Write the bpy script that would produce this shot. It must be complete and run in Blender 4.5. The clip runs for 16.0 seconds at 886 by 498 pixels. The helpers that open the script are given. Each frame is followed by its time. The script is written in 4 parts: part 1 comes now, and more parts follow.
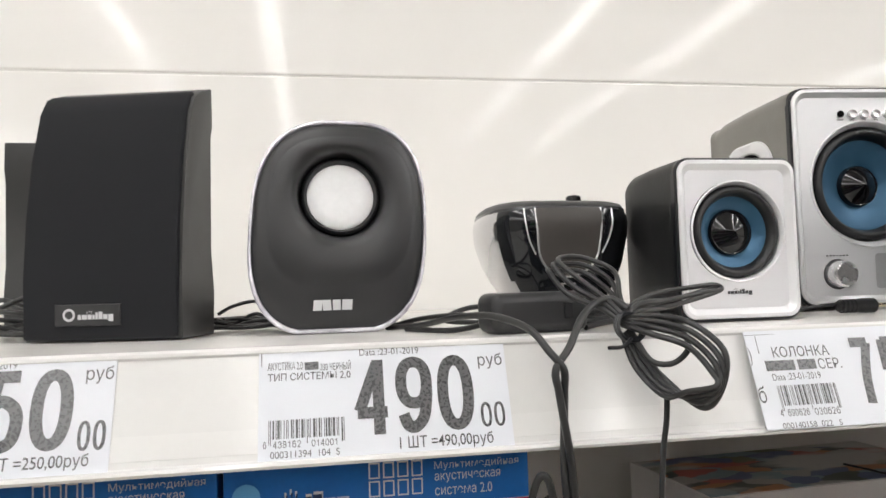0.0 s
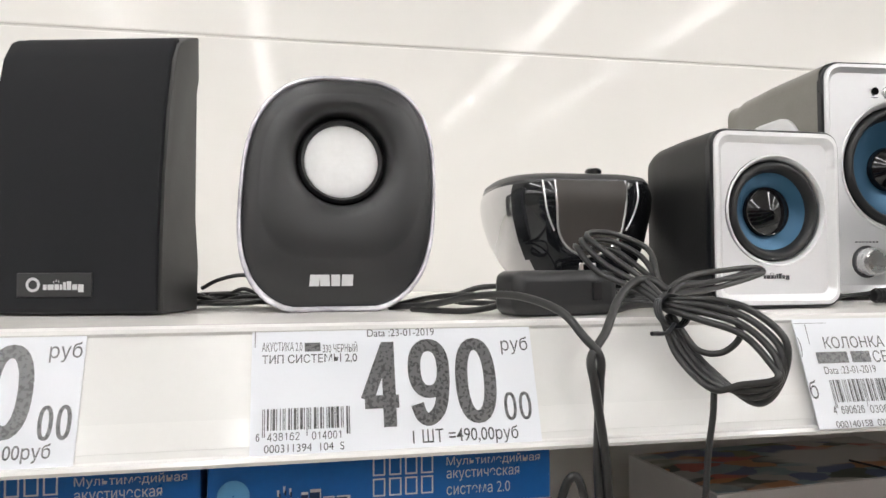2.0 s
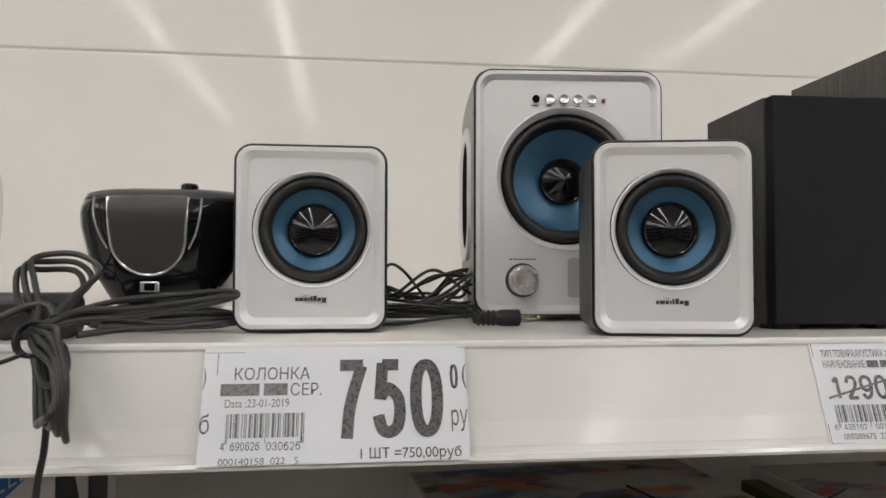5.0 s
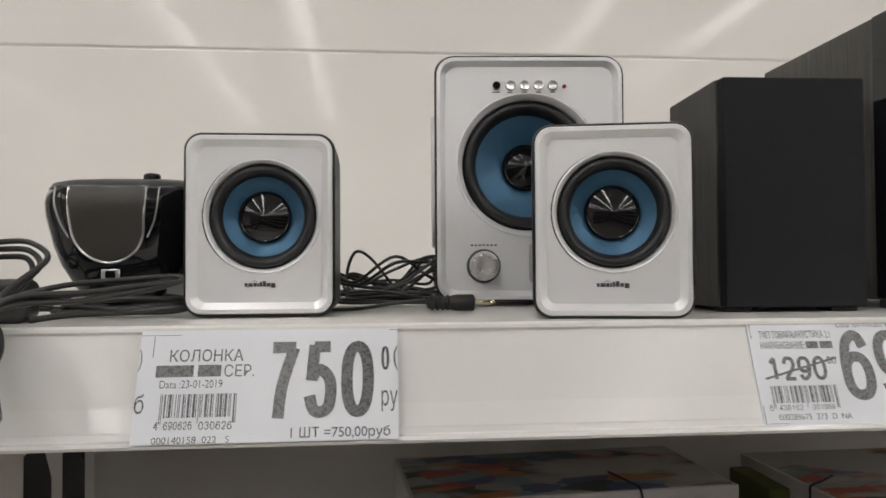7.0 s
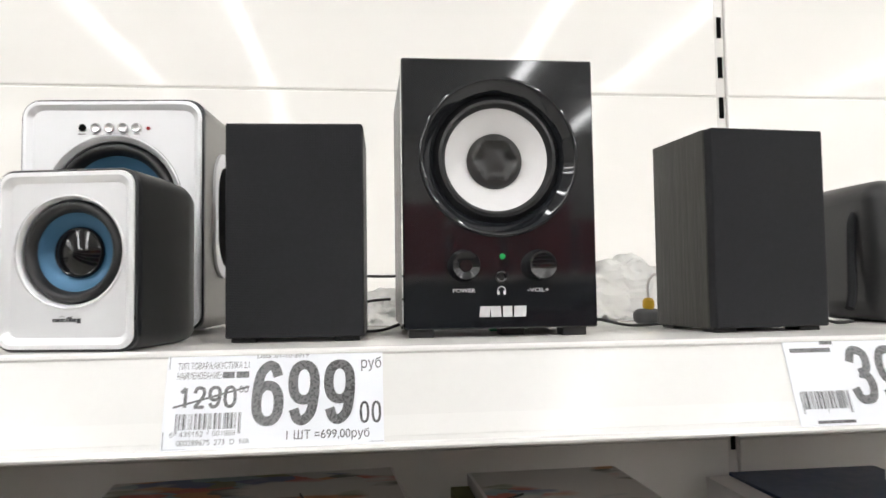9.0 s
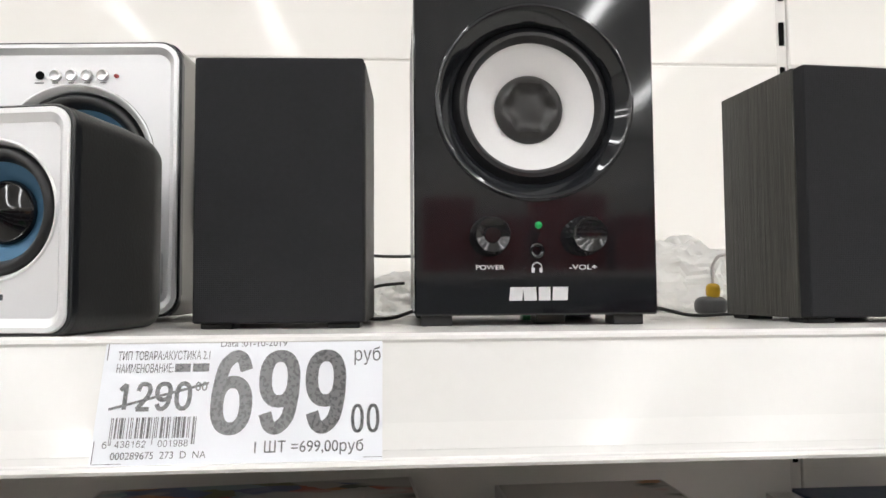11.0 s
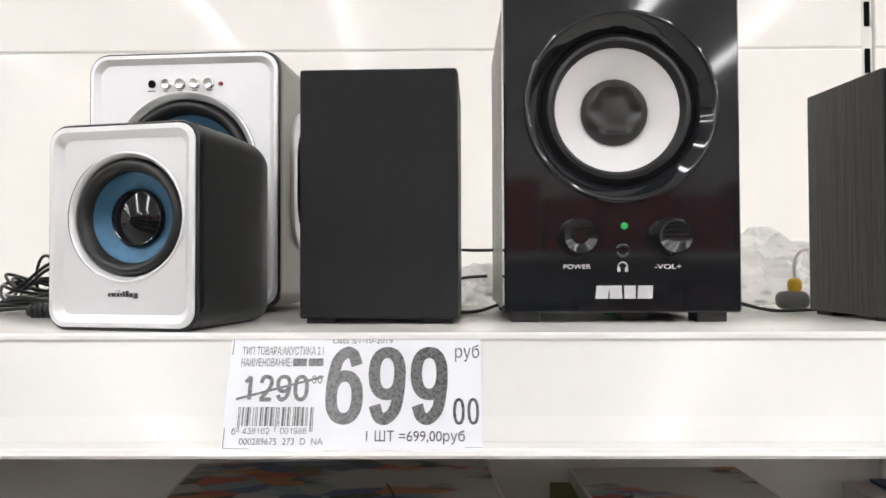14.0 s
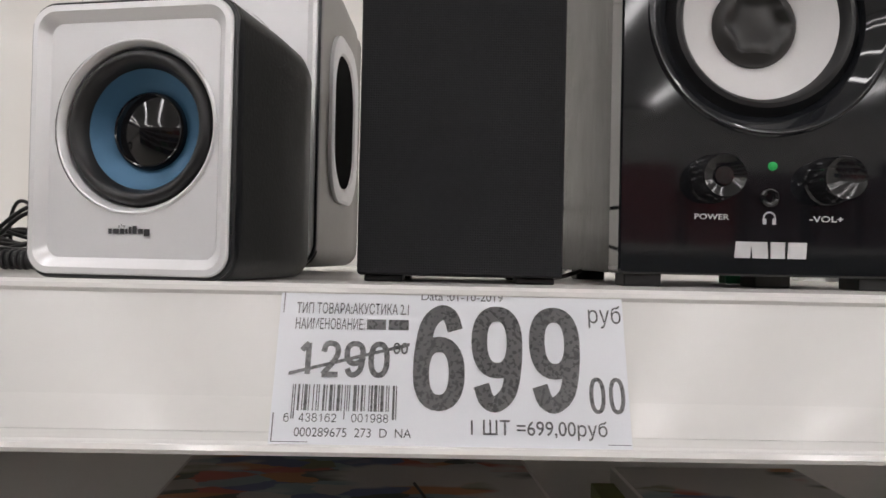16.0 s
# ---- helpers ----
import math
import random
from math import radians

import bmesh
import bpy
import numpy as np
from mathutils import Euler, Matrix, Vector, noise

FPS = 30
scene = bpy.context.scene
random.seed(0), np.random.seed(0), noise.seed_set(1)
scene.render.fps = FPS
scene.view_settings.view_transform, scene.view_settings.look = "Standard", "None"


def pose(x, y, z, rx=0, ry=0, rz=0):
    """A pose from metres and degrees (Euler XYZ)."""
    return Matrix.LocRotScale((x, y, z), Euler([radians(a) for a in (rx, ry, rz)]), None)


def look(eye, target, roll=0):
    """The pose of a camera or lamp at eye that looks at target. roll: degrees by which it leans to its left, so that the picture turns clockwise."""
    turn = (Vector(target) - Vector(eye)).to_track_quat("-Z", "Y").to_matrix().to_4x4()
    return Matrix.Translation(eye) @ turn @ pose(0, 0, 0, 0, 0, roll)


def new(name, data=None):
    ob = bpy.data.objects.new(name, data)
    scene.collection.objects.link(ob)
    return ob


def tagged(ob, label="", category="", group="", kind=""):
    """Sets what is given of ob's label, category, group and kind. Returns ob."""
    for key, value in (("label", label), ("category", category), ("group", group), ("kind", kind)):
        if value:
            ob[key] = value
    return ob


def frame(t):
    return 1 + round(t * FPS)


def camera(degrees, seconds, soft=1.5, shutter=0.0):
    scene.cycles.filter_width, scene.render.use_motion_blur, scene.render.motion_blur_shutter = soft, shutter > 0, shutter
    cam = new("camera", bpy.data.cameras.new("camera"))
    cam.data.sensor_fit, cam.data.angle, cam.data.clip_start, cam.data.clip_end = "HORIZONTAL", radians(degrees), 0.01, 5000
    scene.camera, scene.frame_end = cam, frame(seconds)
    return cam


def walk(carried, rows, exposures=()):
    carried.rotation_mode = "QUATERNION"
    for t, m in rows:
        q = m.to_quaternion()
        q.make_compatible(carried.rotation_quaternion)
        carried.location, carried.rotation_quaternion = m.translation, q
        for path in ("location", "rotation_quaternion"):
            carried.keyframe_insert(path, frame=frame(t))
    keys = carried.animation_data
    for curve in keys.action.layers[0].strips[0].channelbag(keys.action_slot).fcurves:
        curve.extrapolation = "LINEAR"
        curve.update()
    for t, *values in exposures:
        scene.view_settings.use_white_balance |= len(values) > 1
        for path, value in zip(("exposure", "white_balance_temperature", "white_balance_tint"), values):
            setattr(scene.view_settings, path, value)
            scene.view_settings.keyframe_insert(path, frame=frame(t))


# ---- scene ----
cam = camera(63.32, 16.0, shutter=0.5)
PATH = [
    (0, (0.0031, 0.0131, 1.4264), (0.3418, 1.9811, 1.5368), -1.68),
    (0.5, (-0.0011, 0.0211, 1.4215), (0.3754, 1.9830, 1.5172), -1.31),
    (1, (-0.0037, 0.0183, 1.4216), (0.3710, 1.9811, 1.5077), -0.92),
    (1.5, (-0.0082, 0.0389, 1.4261), (0.3723, 2.0010, 1.5006), -0.65),
    (2, (-0.0086, 0.0634, 1.4213), (0.3867, 2.0228, 1.4900), -0.32),
    (2.5, (0.0278, 0.0688, 1.4206), (0.4472, 2.0231, 1.4900), -0.38),
    (3, (0.1301, 0.0541, 1.4184), (0.5756, 2.0017, 1.5093), -0.92),
    (3.5, (0.2197, 0.0178, 1.4080), (0.5582, 1.9878, 1.4766), -0.91),
    (4, (0.2640, 0.0034, 1.4294), (0.5632, 1.9799, 1.4918), -1.74),
    (4.2, (0.2749, 0.0151, 1.4329), (0.5861, 1.9893, 1.5073), -0.73),
    (6.3, (0.3458, 0.0335, 1.4283), (0.5139, 2.0253, 1.4934), -0.13),
    (6.5, (0.3446, 0.0321, 1.4273), (0.5160, 2.0237, 1.4933), -0.13),
    (7, (0.3607, 0.0187, 1.4280), (0.5358, 2.0103, 1.4795), -0.32),
    (7.5, (0.3976, -0.0053, 1.4251), (0.5113, 1.9912, 1.4617), -1.27),
    (8, (0.5266, -0.0711, 1.4275), (0.5998, 1.9271, 1.4713), -0.39),
    (8.5, (0.6301, -0.0879, 1.4362), (0.7809, 1.9043, 1.5266), -1.93),
    (9, (0.6728, -0.0444, 1.4348), (0.9021, 1.9396, 1.5396), -0.81),
    (9.5, (0.6757, 0.0238, 1.4410), (0.8937, 2.0083, 1.5603), -1.23),
    (10, (0.6557, 0.0532, 1.4305), (0.8350, 2.0397, 1.5779), -0.15),
    (10.2, (0.6622, 0.0598, 1.4235), (0.8419, 2.0466, 1.5663), -0.06),
    (12.3, (0.7159, 0.0443, 1.4190), (0.7880, 2.0417, 1.4912), -1.24),
    (12.5, (0.7189, 0.0420, 1.4218), (0.8062, 2.0385, 1.5024), -1.32),
    (13, (0.7050, 0.0343, 1.4270), (0.7554, 2.0332, 1.4703), -0.99),
    (13.5, (0.6805, 0.0288, 1.4385), (0.6704, 2.0285, 1.4747), -0.90),
    (14, (0.6711, 0.0345, 1.4329), (0.6485, 2.0339, 1.4780), -0.19),
    (14.5, (0.6560, 0.0461, 1.4318), (0.6487, 0.4000, 1.4385), 0.13),
    (15, (0.6395, 0.0876, 1.4182), (0.6312, 0.4000, 1.4209), 1.15),
    (15.5, (0.6191, 0.1234, 1.4103), (0.6167, 0.4000, 1.4135), 1.29),
    (16, (0.6145, 0.1315, 1.4091), (0.6192, 0.4000, 1.4128), 1.22),
]
EXPOSURES = [
    (0.0, 0.17, 6420, 10), (1.0, 0.19, 6400, 10), (2.5, 0.15, 6400, 10), (3.0, -0.43, 6580, 10), (3.5, -0.09, 6580, 10), (4.0, -0.36, 6600, 10),
    (6.5, -0.46, 6560, 10), (7.0, -0.47, 6560, 10), (7.5, -0.45, 6560, 10), (8.0, -0.40, 6490, 10), (8.5, -0.18, 6450, 10), (9.0, 0.40, 6330, 9),
    (9.5, 0.36, 6300, 9), (10.0, 0.28, 6330, 9), (12.5, 0.34, 6380, 11), (13.0, 0.31, 6330, 11), (14.0, 0.32, 6330, 11), (14.5, 0.28, 6400, 11),
    (15.0, 0.06, 6450, 12), (15.5, -0.30, 6480, 13.5), (16.0, -0.36, 6480, 13.5)]
walk(cam, [(t, look(eye, target, roll)) for t, eye, target, roll in PATH], EXPOSURES)

# ---- world ----
world = bpy.data.worlds.new("world")
scene.world = world
world.use_nodes = True
world.node_tree.nodes["Background"].inputs["Color"].default_value = (0.9, 0.95, 1.0, 1)
world.node_tree.nodes["Background"].inputs["Strength"].default_value = 0.02
LIGHT = 19.4  # radiance of the ceiling strips


# ---- materials ----
def mat(name, col, rough=0.5, metal=0.0, var=0.08, scale=60.0, bump=0.0, bscale=300.0, stretch=(1, 1, 1), spec=0.5, coat=0.0, rvar=0.08, fine=0.0):
    """A painted, plastic or metal surface with colour and gloss that vary at two scales."""
    m = bpy.data.materials.new(name)
    m.use_nodes = True
    n, l = m.node_tree.nodes, m.node_tree.links
    b = n["Principled BSDF"]
    b.inputs["Metallic"].default_value = metal
    b.inputs["Specular IOR Level"].default_value = spec
    b.inputs["Coat Weight"].default_value = coat
    b.inputs["Coat Roughness"].default_value = 0.04
    tc = n.new("ShaderNodeTexCoord")
    mp = n.new("ShaderNodeMapping")
    mp.inputs["Scale"].default_value = stretch
    l.new(tc.outputs["Object"], mp.inputs["Vector"])
    big = n.new("ShaderNodeTexNoise")
    big.inputs["Scale"].default_value = scale
    big.inputs["Detail"].default_value = 6
    l.new(mp.outputs["Vector"], big.inputs["Vector"])
    small = n.new("ShaderNodeTexNoise")
    small.inputs["Scale"].default_value = bscale
    small.inputs["Detail"].default_value = 3
    l.new(mp.outputs["Vector"], small.inputs["Vector"])
    mix = n.new("ShaderNodeMix")
    mix.data_type = "FLOAT"
    mix.inputs[0].default_value = 0.35
    l.new(big.outputs["Fac"], mix.inputs[2])
    l.new(small.outputs["Fac"], mix.inputs[3])
    ramp = n.new("ShaderNodeMapRange")
    ramp.inputs["From Min"].default_value, ramp.inputs["From Max"].default_value = 0.3, 0.7
    ramp.inputs["To Min"].default_value, ramp.inputs["To Max"].default_value = 1 - var, 1 + var
    l.new(mix.outputs[0], ramp.inputs["Value"])
    hsv = n.new("ShaderNodeHueSaturation")
    hsv.inputs["Color"].default_value = (*col, 1)
    l.new(ramp.outputs["Result"], hsv.inputs["Value"])
    l.new(hsv.outputs["Color"], b.inputs["Base Color"])
    rr = n.new("ShaderNodeMapRange")
    rr.inputs["To Min"].default_value, rr.inputs["To Max"].default_value = max(rough - rvar, 0.01), rough + rvar
    l.new(big.outputs["Fac"], rr.inputs["Value"])
    l.new(rr.outputs["Result"], b.inputs["Roughness"])
    if bump:
        bp = n.new("ShaderNodeBump")
        bp.inputs["Strength"].default_value = bump
        bp.inputs["Distance"].default_value = 0.001
        l.new(small.outputs["Fac"], bp.inputs["Height"])
        l.new(bp.outputs["Normal"], b.inputs["Normal"])
    return m


def fabric(name, col):
    """Speaker cloth: a fine punched weave of round dots."""
    m = mat(name, col, 0.85, 0, 0.15, 40, spec=0.25)
    n, l = m.node_tree.nodes, m.node_tree.links
    tc = n.new("ShaderNodeTexCoord")
    vor = n.new("ShaderNodeTexVoronoi")
    vor.inputs["Scale"].default_value = 900
    vor.inputs["Randomness"].default_value = 0.15
    l.new(tc.outputs["Object"], vor.inputs["Vector"])
    bp = n.new("ShaderNodeBump")
    bp.inputs["Strength"].default_value = 0.5
    bp.inputs["Distance"].default_value = 0.0006
    l.new(vor.outputs["Distance"], bp.inputs["Height"])
    l.new(bp.outputs["Normal"], n["Principled BSDF"].inputs["Normal"])
    return m


def wood_vinyl(name, a, b):
    """Dark vinyl foil with upright wood grain: broad streaks and fine embossed pores."""
    m = mat(name, a, 0.34, 0, 0.2, 30, spec=0.65)
    n, l = m.node_tree.nodes, m.node_tree.links
    tc = n.new("ShaderNodeTexCoord")
    streaks = []
    for size, detail in (((9, 9, 0.25), 8), ((40, 40, 0.6), 3)):
        mp = n.new("ShaderNodeMapping")
        mp.inputs["Scale"].default_value = size
        l.new(tc.outputs["Object"], mp.inputs["Vector"])
        ns = n.new("ShaderNodeTexNoise")
        ns.inputs["Scale"].default_value = 45
        ns.inputs["Detail"].default_value = detail
        ns.inputs["Distortion"].default_value = 0.6
        l.new(mp.outputs["Vector"], ns.inputs["Vector"])
        streaks.append(ns)
    mx = n.new("ShaderNodeMath")
    mx.operation = "ADD"
    l.new(streaks[0].outputs["Fac"], mx.inputs[0])
    l.new(streaks[1].outputs["Fac"], mx.inputs[1])
    half = n.new("ShaderNodeMath")
    half.operation = "MULTIPLY"
    half.inputs[1].default_value = 0.5
    l.new(mx.outputs[0], half.inputs[0])
    cr = n.new("ShaderNodeValToRGB")
    cr.color_ramp.elements[0].position, cr.color_ramp.elements[0].color = 0.42, (*a, 1)
    cr.color_ramp.elements[1].position, cr.color_ramp.elements[1].color = 0.60, (*b, 1)
    l.new(half.outputs[0], cr.inputs["Fac"])
    l.new(cr.outputs["Color"], n["Principled BSDF"].inputs["Base Color"])
    bp = n.new("ShaderNodeBump")
    bp.inputs["Strength"].default_value = 0.6
    bp.inputs["Distance"].default_value = 0.0008
    l.new(half.outputs[0], bp.inputs["Height"])
    l.new(bp.outputs["Normal"], n["Principled BSDF"].inputs["Normal"])
    return m


def brushed(name, col, rough, metal=0.85):
    return mat(name, col, rough, metal, 0.02, 25, bscale=900, rvar=0.02)


def glow(name, col, strength):
    m = bpy.data.materials.new(name)
    m.use_nodes = True
    b = m.node_tree.nodes["Principled BSDF"]
    b.inputs["Base Color"].default_value = (*col, 1)
    b.inputs["Emission Color"].default_value = (*col, 1)
    b.inputs["Emission Strength"].default_value = strength
    return m


def printed(name, base, cols, scale, seed):
    """Carton top with a colourful picture: patches of flat colour on pale board."""
    m = mat(name, base, 0.45, 0, 0.1, 20)
    n, l = m.node_tree.nodes, m.node_tree.links
    tc = n.new("ShaderNodeTexCoord")
    mp = n.new("ShaderNodeMapping")
    mp.inputs["Location"].default_value = (seed * 3.1, seed * 1.7, 0)
    mp.inputs["Scale"].default_value = (0.7, 1.5, 1)
    l.new(tc.outputs["Object"], mp.inputs["Vector"])
    warp = n.new("ShaderNodeTexNoise")
    warp.inputs["Scale"].default_value = scale * 1.5
    warp.inputs["Detail"].default_value = 4
    l.new(mp.outputs["Vector"], warp.inputs["Vector"])
    push = n.new("ShaderNodeVectorMath")
    push.operation = "MULTIPLY_ADD"
    push.inputs[1].default_value = (0.06, 0.06, 0)
    l.new(warp.outputs["Color"], push.inputs[0])
    l.new(mp.outputs["Vector"], push.inputs[2])
    vor = n.new("ShaderNodeTexVoronoi")
    vor.inputs["Scale"].default_value = scale * 2.2
    l.new(push.outputs[0], vor.inputs["Vector"])
    sep = n.new("ShaderNodeSeparateColor")
    l.new(vor.outputs["Color"], sep.inputs["Color"])
    cr = n.new("ShaderNodeValToRGB")
    cr.color_ramp.interpolation = "CONSTANT"
    cr.color_ramp.elements.remove(cr.color_ramp.elements[0])
    cr.color_ramp.elements[0].position, cr.color_ramp.elements[0].color = 0.0, (*cols[0], 1)
    for i, c in enumerate(cols[1:]):
        e = cr.color_ramp.elements.new((i + 1) / len(cols))
        e.color = (*c, 1)
    l.new(sep.outputs[0], cr.inputs["Fac"])
    big = n.new("ShaderNodeTexNoise")
    big.inputs["Scale"].default_value = scale * 0.7
    big.inputs["Detail"].default_value = 3
    l.new(mp.outputs["Vector"], big.inputs["Vector"])
    mask = n.new("ShaderNodeMapRange")
    mask.inputs["From Min"].default_value, mask.inputs["From Max"].default_value = 0.46, 0.54
    l.new(big.outputs["Fac"], mask.inputs["Value"])
    mx = n.new("ShaderNodeMix")
    mx.data_type = "RGBA"
    mx.inputs["A"].default_value = (*base, 1)
    l.new(mask.outputs["Result"], mx.inputs["Factor"])
    l.new(cr.outputs["Color"], mx.inputs["B"])
    l.new(mx.outputs["Result"], n["Principled BSDF"].inputs["Base Color"])
    return m


M = {}
M["panel"] = mat("white_enamel_panel", (0.82, 0.80, 0.765), 0.070, 0, 0.015, 3, bump=0.02, bscale=14, rvar=0.03, spec=0.23)
M["shelf"] = mat("white_powder_coat", (0.74, 0.72, 0.685), 0.22, 0, 0.03, 12, bump=0.04, bscale=500)
M["rail"] = mat("white_rail_plastic", (0.69, 0.68, 0.66), 0.20, 0, 0.02, 15, bump=0.02, bscale=200)
M["lip"] = mat("glossy_rail_lip", (0.72, 0.71, 0.69), 0.12, 0, 0.02, 15)
# dull black: the sensor's own colour, and shade painted in place of uncut holes
M["dark"] = mat("sensor_black_and_hole_shade", (0.006, 0.006, 0.006), 0.9, spec=0.02)
M["paper"] = mat("label_paper", (0.72, 0.735, 0.775), 0.35, 0, 0.015, 30, bump=0.03, bscale=900)
M["ink"] = mat("label_ink", (0.048, 0.048, 0.051), 0.28, 0, 0.07, 700, bscale=2500, spec=1.0)
M["silver"] = brushed("silver_lacquer", (0.77, 0.77, 0.785), 0.36, 0.30)
M["silver_rim"] = brushed("silver_bright", (0.80, 0.80, 0.81), 0.33, 0.38)
M["body"] = mat("black_vinyl", (0.019, 0.019, 0.019), 0.42, 0, 0.2, 60, bump=0.15, bscale=700, spec=0.35)
M["body_grey"] = mat("grey_brown_cabinet", (0.21, 0.20, 0.18), 0.35, 0, 0.1, 40, bump=0.1, bscale=600)
M["edge"] = mat("black_edge", (0.008, 0.009, 0.011), 0.3)
M["rubber"] = mat("rubber_surround", (0.012, 0.012, 0.013), 0.42, 0, 0.2, 80, bump=0.05)
M["blue"] = brushed("blue_cone", (0.040, 0.115, 0.20), 0.36, 0.45)
M["gloss"] = mat("piano_black", (0.010, 0.011, 0.013), 0.06, 0, 0.1, 10, bump=0.02, bscale=25, rvar=0.02, spec=0.5)
M["cap"] = mat("black_dust_cap", (0.006, 0.006, 0.007), 0.07, 0, 0.1, 20, rvar=0.02)
M["cloth"] = fabric("black_speaker_cloth", (0.0165, 0.0167, 0.0185))
M["cloth_grey"] = mat("matt_black_board", (0.013, 0.0135, 0.0155), 0.75, 0, 0.1, 50, bump=0.15, bscale=1500, spec=0.22)
M["wood"] = wood_vinyl("dark_wood_vinyl", (0.013, 0.012, 0.010), (0.050, 0.047, 0.040))
M["white_cone"] = mat("white_cone_paper", (0.74, 0.73, 0.73), 0.6, 0, 0.03, 40, bump=0.05, bscale=900)
M["cap_grey"] = mat("crumpled_grey_cap", (0.022, 0.021, 0.020), 0.42, 0, 0.2, 50)
M["chrome"] = mat("chrome", (0.80, 0.80, 0.80), 0.16, 0.7, 0.03, 30, rvar=0.03)
M["polished"] = mat("polished_chrome", (0.74, 0.74, 0.74), 0.27, 0.75, 0.05, 60, rvar=0.04)
M["knob"] = mat("black_knob", (0.010, 0.010, 0.011), 0.12, 0, 0.1, 30, spec=0.55)
M["print"] = mat("silver_print", (0.62, 0.62, 0.63), 0.4, 0.2, 0.05)
M["darkprint"] = mat("dark_print", (0.05, 0.05, 0.055), 0.4)
M["green"] = glow("green_led", (0.01, 0.35, 0.08), 0.11)
M["greenish"] = mat("green_foot", (0.02, 0.30, 0.12), 0.4)
M["red"] = mat("red_led_lens", (0.30, 0.03, 0.03), 0.2)
M["satin"] = mat("satin_black_plastic", (0.026, 0.026, 0.027), 0.38, 0, 0.08, 40, bump=0.03, bscale=800)
M["satin2"] = mat("dark_grey_plastic", (0.034, 0.034, 0.033), 0.42, 0, 0.08, 40, bump=0.05, bscale=800)
M["silver_cone"] = mat("silver_foil_cone", (0.92, 0.92, 0.92), 0.40, 0.0, 0.05, 60, bump=0.05, bscale=300)
M["cable"] = mat("black_cable", (0.022, 0.022, 0.022), 0.36, 0, 0.15, 90, rvar=0.05)
M["badge"] = mat("grey_badge", (0.045, 0.045, 0.046), 0.3, 0.3)
M["brass"] = mat("gold_plug", (0.75, 0.68, 0.5), 0.2, 1.0)
M["yellow"] = mat("yellow_plastic", (0.75, 0.45, 0.02), 0.35)
M["greyplug"] = mat("grey_plug", (0.12, 0.12, 0.12), 0.4)
M["bag"] = mat("milky_film", (0.92, 0.92, 0.91), 0.30, 0, 0.02, 30, bump=0.15, bscale=60)
M["bag"].node_tree.nodes["Principled BSDF"].inputs["Transmission Weight"].default_value = 0.75
M["bag"].node_tree.nodes["Principled BSDF"].inputs["IOR"].default_value = 1.15
M["rimblack"] = mat("smoked_rim", (0.09, 0.09, 0.095), 0.22, 0.4, 0.1, 60)
M["bowl"] = mat("dark_chrome", (0.56, 0.56, 0.57), 0.09, 1.0, 0.05, 20, rvar=0.02)
# opaque pale lavender; strong colour mottling paints the clear rim's broken glints
M["acrylic"] = mat("glint_mottled_acrylic", (0.70, 0.68, 0.74), 0.16, 0.35, 0.45, 60, bump=0.35, bscale=170)
M["sole"] = mat("brown_black_sole", (0.050, 0.044, 0.039), 0.50, 0, 0.08, 40)
M["carton_blue"] = mat("blue_carton", (0.016, 0.13, 0.42), 0.3, 0, 0.12, 12)
M["carton_white"] = mat("white_carton", (0.66, 0.63, 0.62), 0.35, 0, 0.04, 25)
M["carton_red"] = mat("red_print", (0.6, 0.03, 0.06), 0.4)
M["brown"] = mat("brown_carton", (0.33, 0.22, 0.12), 0.7, 0, 0.1, 40, bump=0.1, bscale=300)
M["navy"] = mat("navy_carton", (0.012, 0.03, 0.085), 0.35)
M["olive"] = mat("olive_print", (0.10, 0.11, 0.02), 0.5)
M["floor"] = mat("floor_tile", (0.58, 0.55, 0.50), 0.3, 0, 0.06, 3)
M["roomwall"] = mat("room_wall", (0.55, 0.53, 0.50), 0.7, 0, 0.03, 2)
M["ceil"] = mat("ceiling_paint", (0.62, 0.62, 0.62), 0.8, 0, 0.03, 2)
M["lamp"] = glow("lamp_tube", (1.0, 0.985, 0.97), LIGHT)


# ---- mesh helpers ----
def finish(bm, name, material, angle=28):
    bmesh.ops.recalc_face_normals(bm, faces=bm.faces)
    flat = [f.material_index == 1 for f in bm.faces]
    for f in bm.faces:
        f.material_index = 0
    me = bpy.data.meshes.new(name)
    bm.to_mesh(me)
    bm.free()
    me.materials.append(material)
    for p in me.polygons:
        p.use_smooth = True
    me.set_sharp_from_angle(angle=radians(angle))
    for p, is_flat in zip(me.polygons, flat):
        if is_flat:
            p.use_smooth = False
    return me


def part(name, bm, material, parent, label="", angle=28, kind=""):
    ob = new(name, finish(bm, name, material, angle))
    ob.parent = parent
    tagged(ob, label, "", "", kind)
    return ob


def thing(name, label, category, m, group="", kind=""):
    ob = new(name)
    ob.empty_display_size = 0.02
    ob.matrix_basis = m
    return tagged(ob, label, category, group, kind)


def solid(name, bm, material, label, category, m=None, group="", kind="", angle=28):
    ob = new(name, finish(bm, name, material, angle))
    if m is not None:
        ob.matrix_basis = m
    return tagged(ob, label, category, group, kind)


